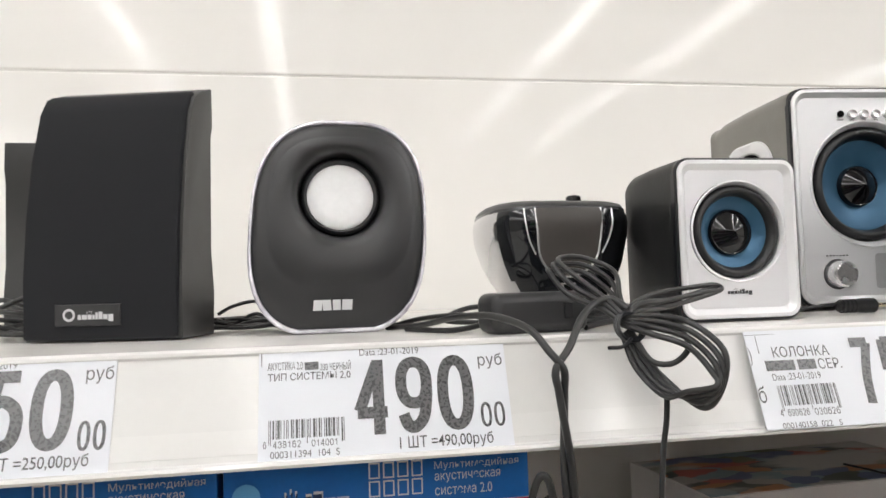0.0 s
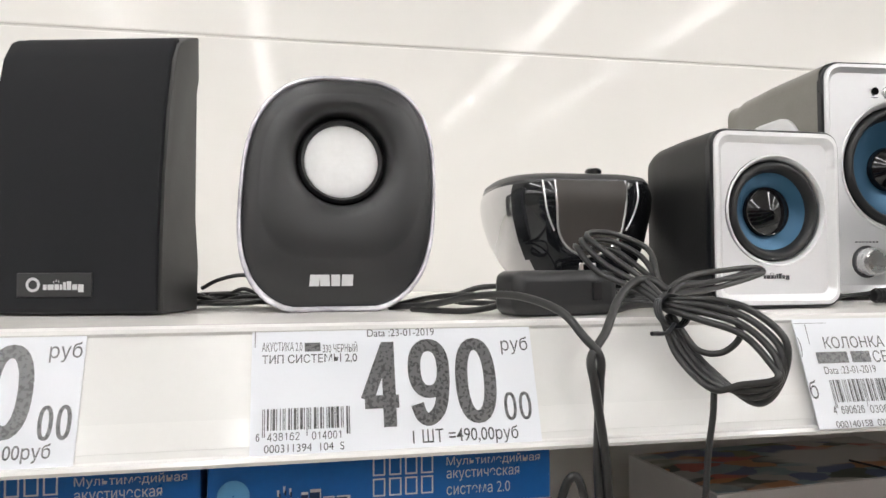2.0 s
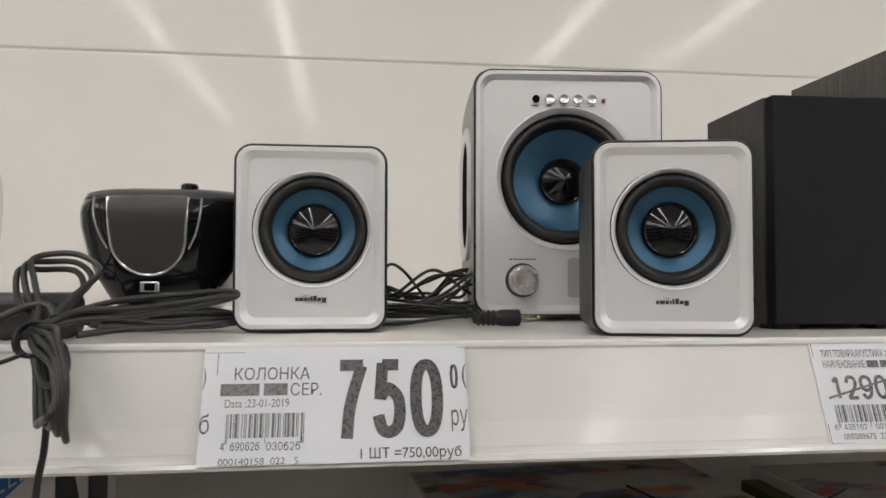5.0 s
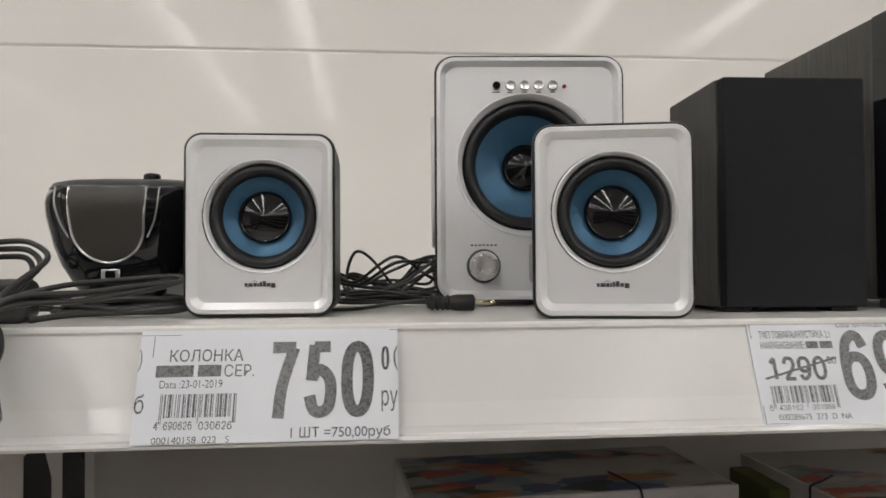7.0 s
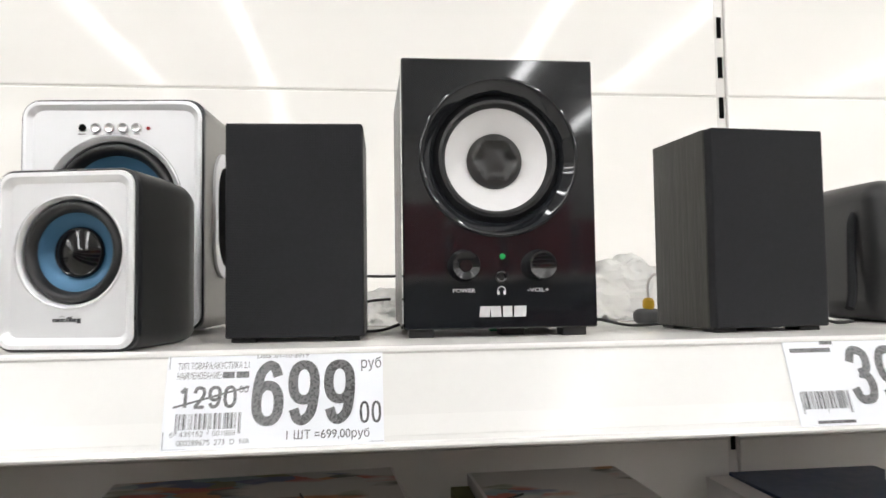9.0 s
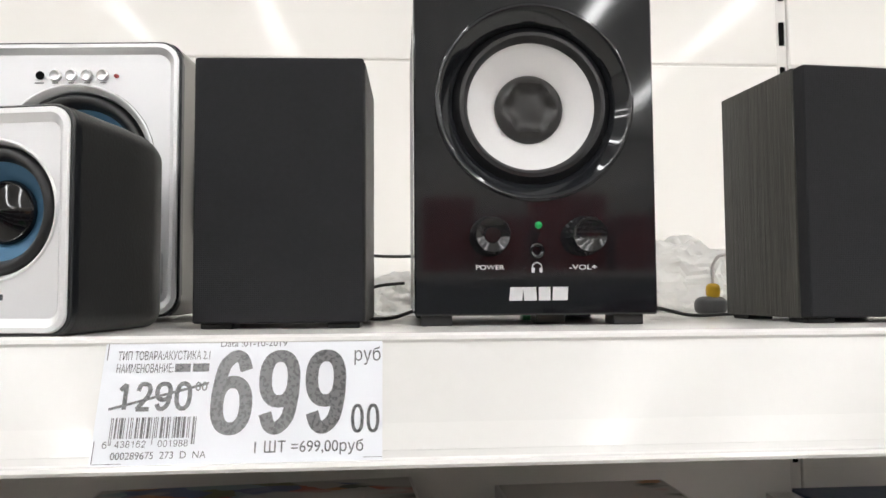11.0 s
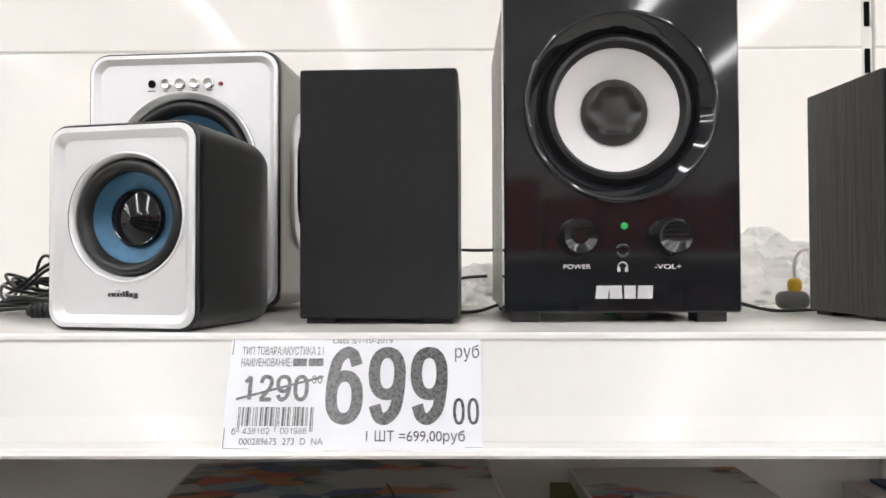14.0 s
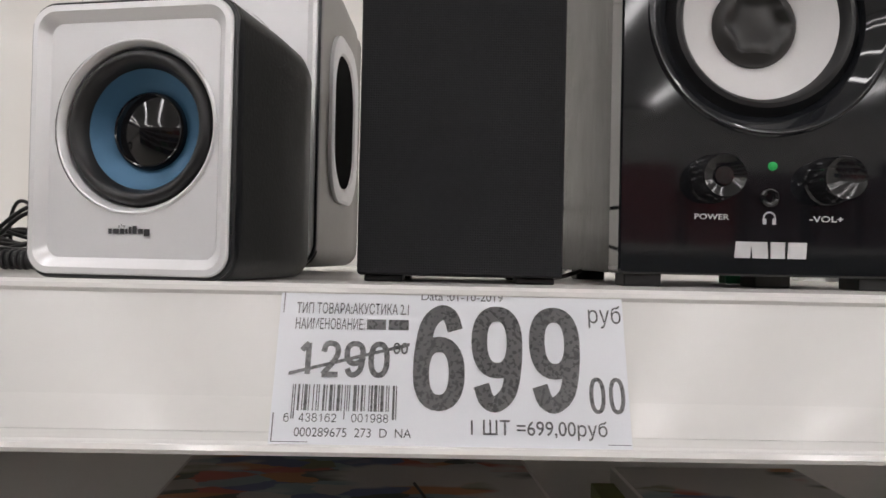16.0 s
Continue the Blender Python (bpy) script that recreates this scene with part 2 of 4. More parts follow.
def box(x0, x1, y0, y1, z0, z1, r=0.0, seg=2):
    bm = bmesh.new()
    bmesh.ops.create_cube(bm, size=1)
    bmesh.ops.scale(bm, vec=(x1 - x0, y1 - y0, z1 - z0), verts=bm.verts)
    bmesh.ops.translate(bm, vec=((x0 + x1) / 2, (y0 + y1) / 2, (z0 + z1) / 2), verts=bm.verts)
    if r:
        bmesh.ops.bevel(bm, geom=bm.edges[:], offset=r, segments=seg, profile=0.5, affect="EDGES")
    for f in bm.faces:
        f.normal_update()
        if max(abs(c) for c in f.normal) > 0.999:
            f.material_index = 1
    return bm


def rrect(w, h, r, n=6, sides=10):
    """Points of a rounded rectangle in x, z, round its centre."""
    pts = []
    spots = ((w / 2 - r, h / 2 - r, 0), (-w / 2 + r, h / 2 - r, 90), (-w / 2 + r, -h / 2 + r, 180), (w / 2 - r, -h / 2 + r, 270))
    for k, (cx, cz, a0) in enumerate(spots):
        for i in range(n + 1):
            a = radians(a0 + 90 * i / n)
            pts.append((cx + r * math.cos(a), cz + r * math.sin(a)))
        nx, nz, a1 = spots[(k + 1) % 4]
        q = (nx + r * math.cos(radians(a1)), nz + r * math.sin(radians(a1)))
        p = pts[-1]
        pts += [(p[0] + (q[0] - p[0]) * i / sides, p[1] + (q[1] - p[1]) * i / sides) for i in range(1, sides)]
    return pts


def circle(r, n=48, a0=0.0):
    return [(r * math.cos(a0 + 2 * math.pi * i / n), r * math.sin(a0 + 2 * math.pi * i / n)) for i in range(n)]


def at(loop, y, cx=0.0, cz=0.0):
    return [(cx + x, y, cz + z) for x, z in loop]


def loft(loops, cap0=False, cap1=False, bm=None):
    bm = bm or bmesh.new()
    rows = [[bm.verts.new(p) for p in lp] for lp in loops]
    k = len(rows[0])
    for a, b in zip(rows, rows[1:]):
        for i in range(k):
            bm.faces.new((a[i], a[(i + 1) % k], b[(i + 1) % k], b[i]))
    if cap0:
        bm.faces.new(rows[0])
    if cap1:
        bm.faces.new(rows[-1])
    return bm


def lathe(profile, cx=0.0, cz=0.0, n=48, cap0=False, cap1=False, bm=None):
    """Rings (radius, y) turned about an axis along y."""
    return loft([at(circle(r, n), y, cx, cz) for r, y in profile], cap0, cap1, bm)


def prism(outline, x0, x1, r=0.0):
    """A side outline of (y, z) drawn out along x."""
    bm = loft([[(x0, y, z) for y, z in outline], [(x1, y, z) for y, z in outline]], True, True)
    if r:
        sel = [e for e in bm.edges if abs(e.verts[0].co.x - e.verts[1].co.x) < 1e-6]
        bmesh.ops.bevel(bm, geom=sel, offset=r, segments=2, profile=0.5, affect="EDGES")
    return bm


def smooth_path(pts, per=8):
    p = [Vector(q) for q in pts]
    p = [p[0] * 2 - p[1]] + p + [p[-1] * 2 - p[-2]]
    out = []
    for i in range(1, len(p) - 2):
        a, b, c, d = p[i - 1:i + 3]
        for k in range(per):
            u = k / per
            out.append(0.5 * (2 * b + (c - a) * u + (2 * a - 5 * b + 4 * c - d) * u * u + (3 * b - a - 3 * c + d) * u ** 3))
    return out + [p[-2]]


def tube(pts, r, per=8, sides=8, bm=None):
    """A round cable along a smooth line."""
    path = smooth_path(pts, per)
    up = Vector((0.3, 0.2, 1)).normalized()
    loops = []
    for i, q in enumerate(path):
        t = (path[min(i + 1, len(path) - 1)] - path[max(i - 1, 0)]).normalized()
        up = (up - t * up.dot(t)).normalized()
        side = t.cross(up)
        loops.append([q + r * (math.cos(2 * math.pi * k / sides) * up + math.sin(2 * math.pi * k / sides) * side) for k in range(sides)])
    return loft(loops, True, True, bm)


def text_mesh(name, body, x0, x1, z0, z1, y, material, parent, bold=0.0):
    """Flat lettering that fills the given box, facing -y."""
    cu = bpy.data.curves.new(name, "FONT")
    cu.body = body
    cu.offset = bold
    cu.resolution_u = 8
    tmp = bpy.data.objects.new("tmp", cu)
    me = bpy.data.meshes.new_from_object(tmp)
    bpy.data.objects.remove(tmp)
    xs, ys = [v.co.x for v in me.vertices], [v.co.y for v in me.vertices]
    ax, bx, ay, by = min(xs), max(xs), min(ys), max(ys)
    for v in me.vertices:
        v.co = (x0 + (v.co.x - ax) / (bx - ax) * (x1 - x0), y, z0 + (v.co.y - ay) / (by - ay) * (z1 - z0))
    me.materials.clear()
    me.materials.append(material)
    ob = new(name, me)
    ob.parent = parent
    return ob


def oval(cx, cz, rx, rz, n=28):
    out = []
    for i in range(n + 1):
        a = 2 * math.pi * i / n
        c, q = math.cos(a), math.sin(a)
        out.append((cx + rx * abs(c) ** 0.86 * math.copysign(1, c), cz + rz * abs(q) ** 0.86 * math.copysign(1, q)))
    return out


def bend(*pts):
    return [(p.x, p.z) for p in smooth_path([(x, 0, z) for x, z in pts], 5)]


SIX = [oval(0.5, 0.32, 0.5, 0.32), bend((0.95, 0.80), (0.80, 0.96), (0.52, 1), (0.18, 0.86), (0.03, 0.56), (0, 0.32))]
STROKES = {
    "0": [oval(0.5, 0.5, 0.5, 0.5)], "1": [[(0.62, 0), (0.62, 1)], [(0.62, 1), (0.2, 0.76)]],
    "2": [bend((0.05, 0.72), (0.2, 0.95), (0.5, 1), (0.85, 0.93), (0.95, 0.72), (0.8, 0.5), (0.4, 0.22), (0.05, 0)), [(0, 0), (1, 0)]],
    "3": [bend((0.04, 0.76), (0.22, 0.96), (0.5, 1), (0.85, 0.92), (0.92, 0.74), (0.78, 0.58), (0.42, 0.53)), bend((0.42, 0.53), (0.85, 0.46), (0.98, 0.27), (0.85, 0.06), (0.5, 0), (0.2, 0.04), (0.02, 0.24))],
    "4": [[(0.74, -0.08), (0.74, 1.06)], [(0.70, 1), (0.0, 0.28)], [(-0.08, 0.25), (1.06, 0.25)]],
    "5": [[(0.95, 1), (0.2, 1)], [(0.22, 1.03), (0.1, 0.48)], bend((0.1, 0.5), (0.3, 0.62), (0.55, 0.64), (0.9, 0.52), (1, 0.32), (0.88, 0.08), (0.5, 0), (0.18, 0.06), (0.02, 0.25))],
    "6": SIX, "9": [[(1 - x, 1 - z) for x, z in p] for p in SIX], "8": [oval(0.5, 0.76, 0.42, 0.24), oval(0.5, 0.26, 0.5, 0.26)],
    "7": [[(0, 1), (1.06, 1)], bend((1, 0.99), (0.70, 0.68), (0.45, 0.33), (0.35, -0.08))]}


def digits(body, x0, x1, z0, z1, y, pen, material, parent, gap=0.16):
    """Grotesque numerals drawn with an even pen, each a part of its own."""
    w = (x1 - x0) / (len(body) + gap * (len(body) - 1))
    for k, ch in enumerate(body):
        a = x0 + k * w * (1 + gap)
        bm = bmesh.new()
        for j, line in enumerate(STROKES[ch]):
            pts = [(a + pen / 2 + p * (w - pen), z0 + pen / 2 + q * (z1 - z0 - pen)) for p, q in line]
            rows = []
            closed = math.hypot(pts[0][0] - pts[-1][0], pts[0][1] - pts[-1][1]) < 1e-7
            for i, (px, pz) in enumerate(pts):
                b, c = pts[max(i - 1, 0)], pts[min(i + 1, len(pts) - 1)]
                if closed and i in (0, len(pts) - 1):
                    b, c = pts[-2], pts[1]
                dx, dz = c[0] - b[0], c[1] - b[1]
                n = math.hypot(dx, dz) or 1
                ox, oz = -dz / n * pen / 2, dx / n * pen / 2
                yy = y - 0.00003 * j
                rows.append((bm.verts.new((px + ox, yy, pz + oz)), bm.verts.new((px - ox, yy, pz - oz))))
            for (p, q), (r, t) in zip(rows, rows[1:]):
                bm.faces.new((p, q, t, r))
        part("numeral", bm, material, parent)


def plate(quads, y):
    """Flat bars (x0, x1, z0, z1) at depth y, joined."""
    bm = bmesh.new()
    for x0, x1, z0, z1 in quads:
        bm.faces.new([bm.verts.new(p) for p in ((x0, y, z0), (x1, y, z0), (x1, y, z1), (x0, y, z1))])
    return bm


SHELF = 1.398

# ---- structure ----
solid("floor", box(-9, 10, -11, 1.2, -0.1, 0), M["floor"], "pale polished shop floor", "floor", kind="structure")
solid("ceiling", box(-9, 10, -11, 1.2, 3.99, 4.09), M["ceil"], "plain pale shop ceiling", "ceiling", kind="structure")
for nm, b in (("wall_west", (-9.1, -9, -11, 1.2, 0, 4)), ("wall_east", (10, 10.1, -11, 1.2, 0, 4)), ("wall_south", (-9, 10, -11.1, -11, 0, 4)), ("wall_north", (-9, 10, 1.1, 1.2, 0, 4))):
    solid(nm, box(*b), M["roomwall"], "plain painted shop wall", "wall", kind="structure")


def strip_lamp(x, y0, y1):
    t = thing("ceiling_strip_light", "long white fluorescent strip light on the ceiling", "ceiling light", pose(x, 0, 3.93), "ceiling strip lights")
    part("housing", box(-0.10, 0.10, y0, y1, 0.01, 0.06, 0.004), M["ceil"], t)
    part("tube", box(-0.060, 0.060, y0, y1, -0.02, 0.008, 0.004), M["lamp"], t, "glowing white diffuser")


for x in (-5.90, -4.55, -1.74, -0.41, 2.45, 3.85, 6.65, 8.05):
    strip_lamp(x, -10.4, 0.6)

# back wall of the shelving: enamelled panels on slotted uprights
back = thing("wall_back", "glossy cream enamelled steel panels behind the shelf", "wall", pose(0, 1.0, 0), kind="structure")
ZS = [0.35, 0.79, 1.20, 1.7235, 2.247, 2.8]
tilt = {0: 0.0, 1: 0.1, 2: 0.05, 3: -0.05, 4: -0.2}
for bx0, bx1 in ((-2.75, 1.2255), (1.2405, 2.6)):
    for i in range(5):
        h = ZS[i + 1] - ZS[i] - 0.0018
        p = part("panel", box(bx0 + 0.001, bx1 - 0.001, 0, 0.02, -h / 2, h / 2, 0.0025), M["panel"], back)
        p.matrix_basis = pose(0, 0, (ZS[i] + ZS[i + 1]) / 2, tilt[i], 0, 0)
    for z in ZS[1:-1]:
        part("joint", box(bx0 + 0.001, bx1 - 0.001, 0.0022, 0.018, z - 0.0022, z + 0.0022), M["shelf"], back)
up = part("upright", box(1.2255, 1.2405, 0.004, 0.03, 0, 2.8, 0.001), M["shelf"], back, "white slotted steel upright")
for i in range(18):
    z = 1.850 - 0.0635 * 10 + 0.0635 * i
    # black block on the uncut upright, coloured as the shade inside a slot
    part("slot", box(1.2295, 1.2365, 0.002, 0.006, z - 0.033, z, 0.0005), M["dark"], back)
part("backing", box(-2.75, 2.6, 0.03, 0.05, 0.0, 2.8), M["shelf"], back)

# the shelf with its sloping label rail
shelf = thing("shelf", "white powder-coated steel shelf board with a rounded front edge", "shelf", pose(0, 0, SHELF), kind="structure")
edge = [(0.592, 0.0), (0.012, 0.0), (0.006, -0.0006), (0.002, -0.003), (0.0, -0.007), (0.0, -0.034), (0.006, -0.036), (0.592, -0.036)]
part("board", prism([(0.401 + y, z) for y, z in edge], -2.7, 2.6), M["shelf"], shelf)
rail = thing("price_rail", "white plastic label rail sloping along the shelf edge", "price rail", pose(0, 0.0018, 0.0025))
prof = [(0.4005, 1.3965), (0.3972, 1.3965), (0.3955, 1.3952), (0.3950, 1.3935), (0.3958, 1.3920), (0.3784, 1.3427), (0.3772, 1.3420), (0.3752, 1.3416), (0.3744, 1.3404), (0.3752, 1.3392), (0.3775, 1.3386), (0.3800, 1.3395), (0.3985, 1.3900), (0.4005, 1.3925)]
part("rail_body", prism(prof, -2.7, 2.6), M["rail"], rail)
part("rail_lip", prism([(0.3770, 1.3422), (0.3750, 1.3420), (0.3739, 1.3404), (0.3750, 1.3387), (0.3778, 1.3380), (0.3796, 1.3388), (0.3780, 1.3386), (0.3754, 1.3393), (0.3746, 1.3404), (0.3754, 1.3415)], -2.7, 2.6), M["lip"], rail)
part("rail_fold", prism([(0.3836, 1.3570), (0.38325, 1.35705), (0.37925, 1.34570), (0.3796, 1.3455)], -2.7, 2.6), M["lip"], rail, "glossy strip along the foot of the rail")

low = thing("lower_shelf", "white steel shelf below, in shade", "shelf", pose(0, 0, 1.06), kind="structure")
part("board", box(-2.7, 2.6, 0.40, 0.985, -0.036, 0, 0.003), M["shelf"], low)
part("front", box(-2.7, 2.6, 0.378, 0.397, -0.06, 0.0, 0.003), M["rail"], low)


# ---- price labels ----
TH = 0.0558


def bars(u0, u1, v0, v1, code):
    """Upright bars of a bar code from a row of widths."""
    total = sum(int(c) for c in code)
    x, out = u0, []
    for i, c in enumerate(code):
        w = int(c) / total * (u1 - u0)
        if i % 2 == 0:
            out.append((x, x + w, v0, v1 + (0.05 if i in (0, 2) or i >= len(code) - 3 or len(code) // 2 - 1 <= i <= len(code) // 2 + 1 else 0)))
        x += w
    return out


def price_label(x, TW, label, lines, blocks, code, barbox, marks=(), proud=0.0):
    t = thing("price_label", label, "price label", pose(x + TW / 2, 0.3884 - proud, 1.3703, -19.5), "price labels on the rail")
    part("paper", box(-TW / 2, TW / 2, -0.0002, 0.0003, -TH / 2, TH / 2), M["paper"], t)
    X = lambda u: (u - 0.5) * TW
    Z = lambda v: (0.5 - v) * TH
    for body, u0, u1, v0, v1, bold in lines:
        if body.isdigit():
            h = (v1 - v0) * TH
            digits(body, X(u0), X(u1), Z(v1), Z(v0), -0.0004, h * (0.148 if bold else 0.112), M["ink"], t, 0.13 if bold else 0.22)
            continue
        text_mesh("lettering", body, X(u0), X(u1), Z(v1), Z(v0), -0.0004, M["ink"], t, bold)
    for a, b, c, d in blocks:
        part("text_bar", plate([(X(a), X(b), Z(d), Z(c))], -0.0004), M["ink"], t)
    part("bar_code", plate([(X(a), X(b), Z(d), Z(c)) for a, b, c, d in bars(*barbox, code)], -0.0004), M["ink"], t, "", 28, "stuff")
    if marks:
        bm = bmesh.new()
        for a, b, c, d, w in marks:
            bm.faces.new([bm.verts.new(p) for p in ((X(a), -0.0005, Z(b) - w), (X(c), -0.0005, Z(d) - w), (X(c), -0.0005, Z(d) + w), (X(a), -0.0005, Z(b) + w))])
        part("strike", bm, M["ink"], t, "line struck through the old price")
    return t


CODE = "1112221131131211132112311231121111133112211311213111321113211"
price_label(0.5603, 0.1255, "white price label reading 699.00 with old price struck out", [
    ("699", 0.390, 0.868, 0.090, 0.775, 0.03), ("00", 0.888, 0.989, 0.546, 0.776, 0.0), ("руб", 0.897, 0.993, 0.070, 0.225, 0.0),
    ("Data :01-10-2019", 0.409, 0.648, 0.004, 0.058, 0.0), ("ТИП ТОВАРА:АКУСТИКА 2.1", 0.048, 0.373, 0.085, 0.161, 0.005),
    ("НАИМЕНОВАНИЕ:", 0.048, 0.247, 0.190, 0.266, 0.005), ("1290", 0.056, 0.323, 0.339, 0.575, 0.03), ("00", 0.332, 0.374, 0.345, 0.419, 0.01),
    ("6", 0.036, 0.051, 0.803, 0.856, 0.0), ("438162", 0.078, 0.182, 0.801, 0.854, 0.0), ("001988", 0.223, 0.325, 0.800, 0.853, 0.0),
    ("000289675  273  D  NA", 0.068, 0.390, 0.888, 0.943, 0.0), ("1 ШТ =699,00руб", 0.554, 0.933, 0.823, 0.941, 0.005)],
    [(0.253, 0.308, 0.194, 0.262), (0.316, 0.374, 0.194, 0.262), (0.009, 0.012, 0.016, 0.158), (0.005, 0.108, 0.973, 0.977), (0.933, 0.997, 0.962, 0.966), (0.006, 0.009, 0.80, 0.97)],
    CODE, (0.055, 0.347, 0.622, 0.785), [(0.040, 0.555, 0.378, 0.357, 0.0006)])
price_label(-0.0287, 0.1296, "white price label reading 490.00 for a black speaker set", [
    ("490", 0.366, 0.853, 0.112, 0.822, 0.03), ("00", 0.874, 0.974, 0.580, 0.810, 0.0), ("руб", 0.883, 0.985, 0.112, 0.262, 0.0),
    ("Data :23-01-2019", 0.396, 0.638, 0.018, 0.082, 0.0), ("АКУСТИКА 2,0", 0.034, 0.170, 0.110, 0.197, 0.0), ("330 ЧЕРНЫЙ", 0.240, 0.360, 0.117, 0.205, 0.0),
    ("ТИП СИСТЕМЫ 2,0", 0.035, 0.358, 0.214, 0.295, 0.005), ("6", 0.019, 0.031, 0.822, 0.882, 0.0), ("438162", 0.056, 0.161, 0.824, 0.884, 0.0), ("014001", 0.201, 0.302, 0.826, 0.886, 0.0),
    ("000311394  104  S", 0.046, 0.307, 0.912, 0.972, 0.0), ("1 ШТ =490,00руб", 0.540, 0.915, 0.850, 0.985, 0.005)],
    [(0.178, 0.232, 0.120, 0.192), (0.009, 0.012, 0.02, 0.15)], CODE, (0.039, 0.328, 0.640, 0.805))
price_label(0.2416, 0.1281, "white price label reading 750.00, cropped at its sides", [
    ("750", 0.487, 0.905, 0.115, 0.805, 0.03), ("0", 0.934, 0.966, 0.168, 0.388, 0.0), ("(", 0.982, 0.999, 0.168, 0.388, 0.0), ("ру", 0.934, 0.997, 0.572, 0.760, 0.0),
    ("КОЛОНКА", 0.116, 0.396, 0.174, 0.285, 0.005), ("СЕР.", 0.326, 0.441, 0.314, 0.425, 0.0), ("Data :23-01-2019", 0.087, 0.322, 0.450, 0.520, 0.0),
    ("4", 0.080, 0.096, 0.806, 0.876, 0.0), ("690626", 0.116, 0.220, 0.808, 0.878, 0.0), ("030626", 0.245, 0.368, 0.812, 0.882, 0.0),
    ("000140158  022   S", 0.077, 0.362, 0.938, 0.996, 0.0), ("1 ШТ =750,00руб", 0.589, 0.967, 0.880, 0.995, 0.005), ("б", 0.001, 0.036, 0.565, 0.735, 0.0), (")", 0.001, 0.012, 0.168, 0.36, 0.0)],
    [(0.068, 0.210, 0.316, 0.420), (0.226, 0.314, 0.316, 0.420), (0.05, 0.053, 0.05, 0.24), (0.0, 0.15, 0.04, 0.044), (0.97, 1.0, 0.01, 0.015)], CODE, (0.096, 0.380, 0.572, 0.775), proud=0.0045)
price_label(-0.2254, 0.1280, "white price label reading 250.00", [
    ("250", 0.366, 0.857, 0.080, 0.785, 0.03), ("00", 0.882, 0.982, 0.545, 0.80, 0.0), ("руб", 0.892, 0.992, 0.07, 0.225, 0.0), ("Data :23-01-2019", 0.405, 0.64, 0.0, 0.06, 0.0),
    ("1 ШТ =250,00руб", 0.545, 0.930, 0.820, 0.955, 0.005)], [(0.04, 0.37, 0.1, 0.16), (0.04, 0.37, 0.2, 0.26)], CODE, (0.042, 0.345, 0.635, 0.81))
price_label(0.9446, 0.1280, "white price label with a large price starting 39", [
    ("39", 0.31, 0.62, 0.085, 0.765, 0.03)], [(0.03, 0.25, 0.1, 0.15), (0.2, 0.27, 0.02, 0.06), (0.09, 0.29, 0.93, 0.965)], CODE, (0.03, 0.29, 0.6, 0.80))


# ---- loudspeakers ----
def driver(t, cx, cz, y, flare, ring, cone, cap, depth, cone_mat, cap_mat, flare_mat):
    """A loudspeaker chassis seen from the front: flare, rubber surround, cone and dust cap."""
    d = part("driver", lathe([(flare + 0.0008, y - 0.0003), (flare, y - 0.0010), (flare * 0.985, y - 0.0008), (ring * 1.035, y + depth * 0.20), (ring * 1.02, y + depth * 0.9)], cx, cz, 64), flare_mat, t, "loudspeaker driver in a bevelled ring", 25)
    s = ring - cone
    part("surround", lathe([(ring * 1.03, y + depth * 0.85), (ring, y + depth * 0.20), (cone + s * 0.85, y + depth * 0.06), (cone + s * 0.6, y), (cone + s * 0.35, y + depth * 0.10), (cone + s * 0.15, y + depth * 0.38), (cone, y + depth * 0.62)], cx, cz, 64), M["rubber"], d, "black rubber surround", 60)
    part("cone", lathe([(cone * 1.02, y + depth * 0.58), (cone * 0.99, y + depth * 0.58), (cap * 1.0, y + depth * 1.12)], cx, cz, 64), cone_mat, d, "", 60)
    pr = [(cap * 1.04, y + depth * 1.15), (cap * 1.0, y + depth * 0.92), (cap * 0.95, y + depth * 0.84), (cap * 0.91, y + depth * 0.86), (cap * 0.90, y + depth * 0.85), (cap * 0.02, y + depth * 0.30)]
    part("dust_cap", lathe(pr, cx, cz, 64, cap1=True), cap_mat, d, "glossy black pointed cap", 25)
    return d


def silver_front(t, w, h, cz, r, hole, hz, hole_r):
    """The silver plate: raised bright rim, chamfer and sunk field with a round hole."""
    n = 12
    k = 4 * (n + 1)
    part("edge_band", loft([at(rrect(w, h, r, n), 0.005, 0, cz), at(rrect(w + 0.0004, h + 0.0004, r, n), -0.0002, 0, cz), at(rrect(w - 0.0008, h - 0.0008, r - 0.0004, n), -0.0012, 0, cz), at(rrect(w - 0.0030, h - 0.0030, r - 0.0015, n), -0.0013, 0, cz)]), M["edge"], t, "thin black edge")
    part("rim", loft([at(rrect(w - 0.0028, h - 0.0028, r - 0.0014, n), -0.0008, 0, cz), at(rrect(w - 0.0030, h - 0.0030, r - 0.0015, n), -0.0022, 0, cz), at(rrect(w - 0.0040, h - 0.0040, r - 0.0020, n), -0.0029, 0, cz), at(rrect(w - 0.0085, h - 0.0085, r - 0.0035, n), -0.0029, 0, cz), at(rrect(w - 0.0095, h - 0.0095, r - 0.0040, n), -0.0024, 0, cz), at(rrect(w - 0.0160, h - 0.0165, max(r - 0.0055, 0.002), n), 0.0009, 0, cz)]), M["silver_rim"], t, "bright chamfered rim", 20)
    inner = rrect(w - 0.016, h - 0.0165, max(r - 0.0055, 0.002), n)
    ring = []
    for x, z in inner:
        a = math.atan2(z - (hz - cz), x)
        ring.append((hole_r * math.cos(a), hz - cz + hole_r * math.sin(a)))
    part("front_plate", loft([at(inner, 0.0008, 0, cz), at(ring, 0.0008, 0, cz)]), M["silver"], t, "satin silver front plate")


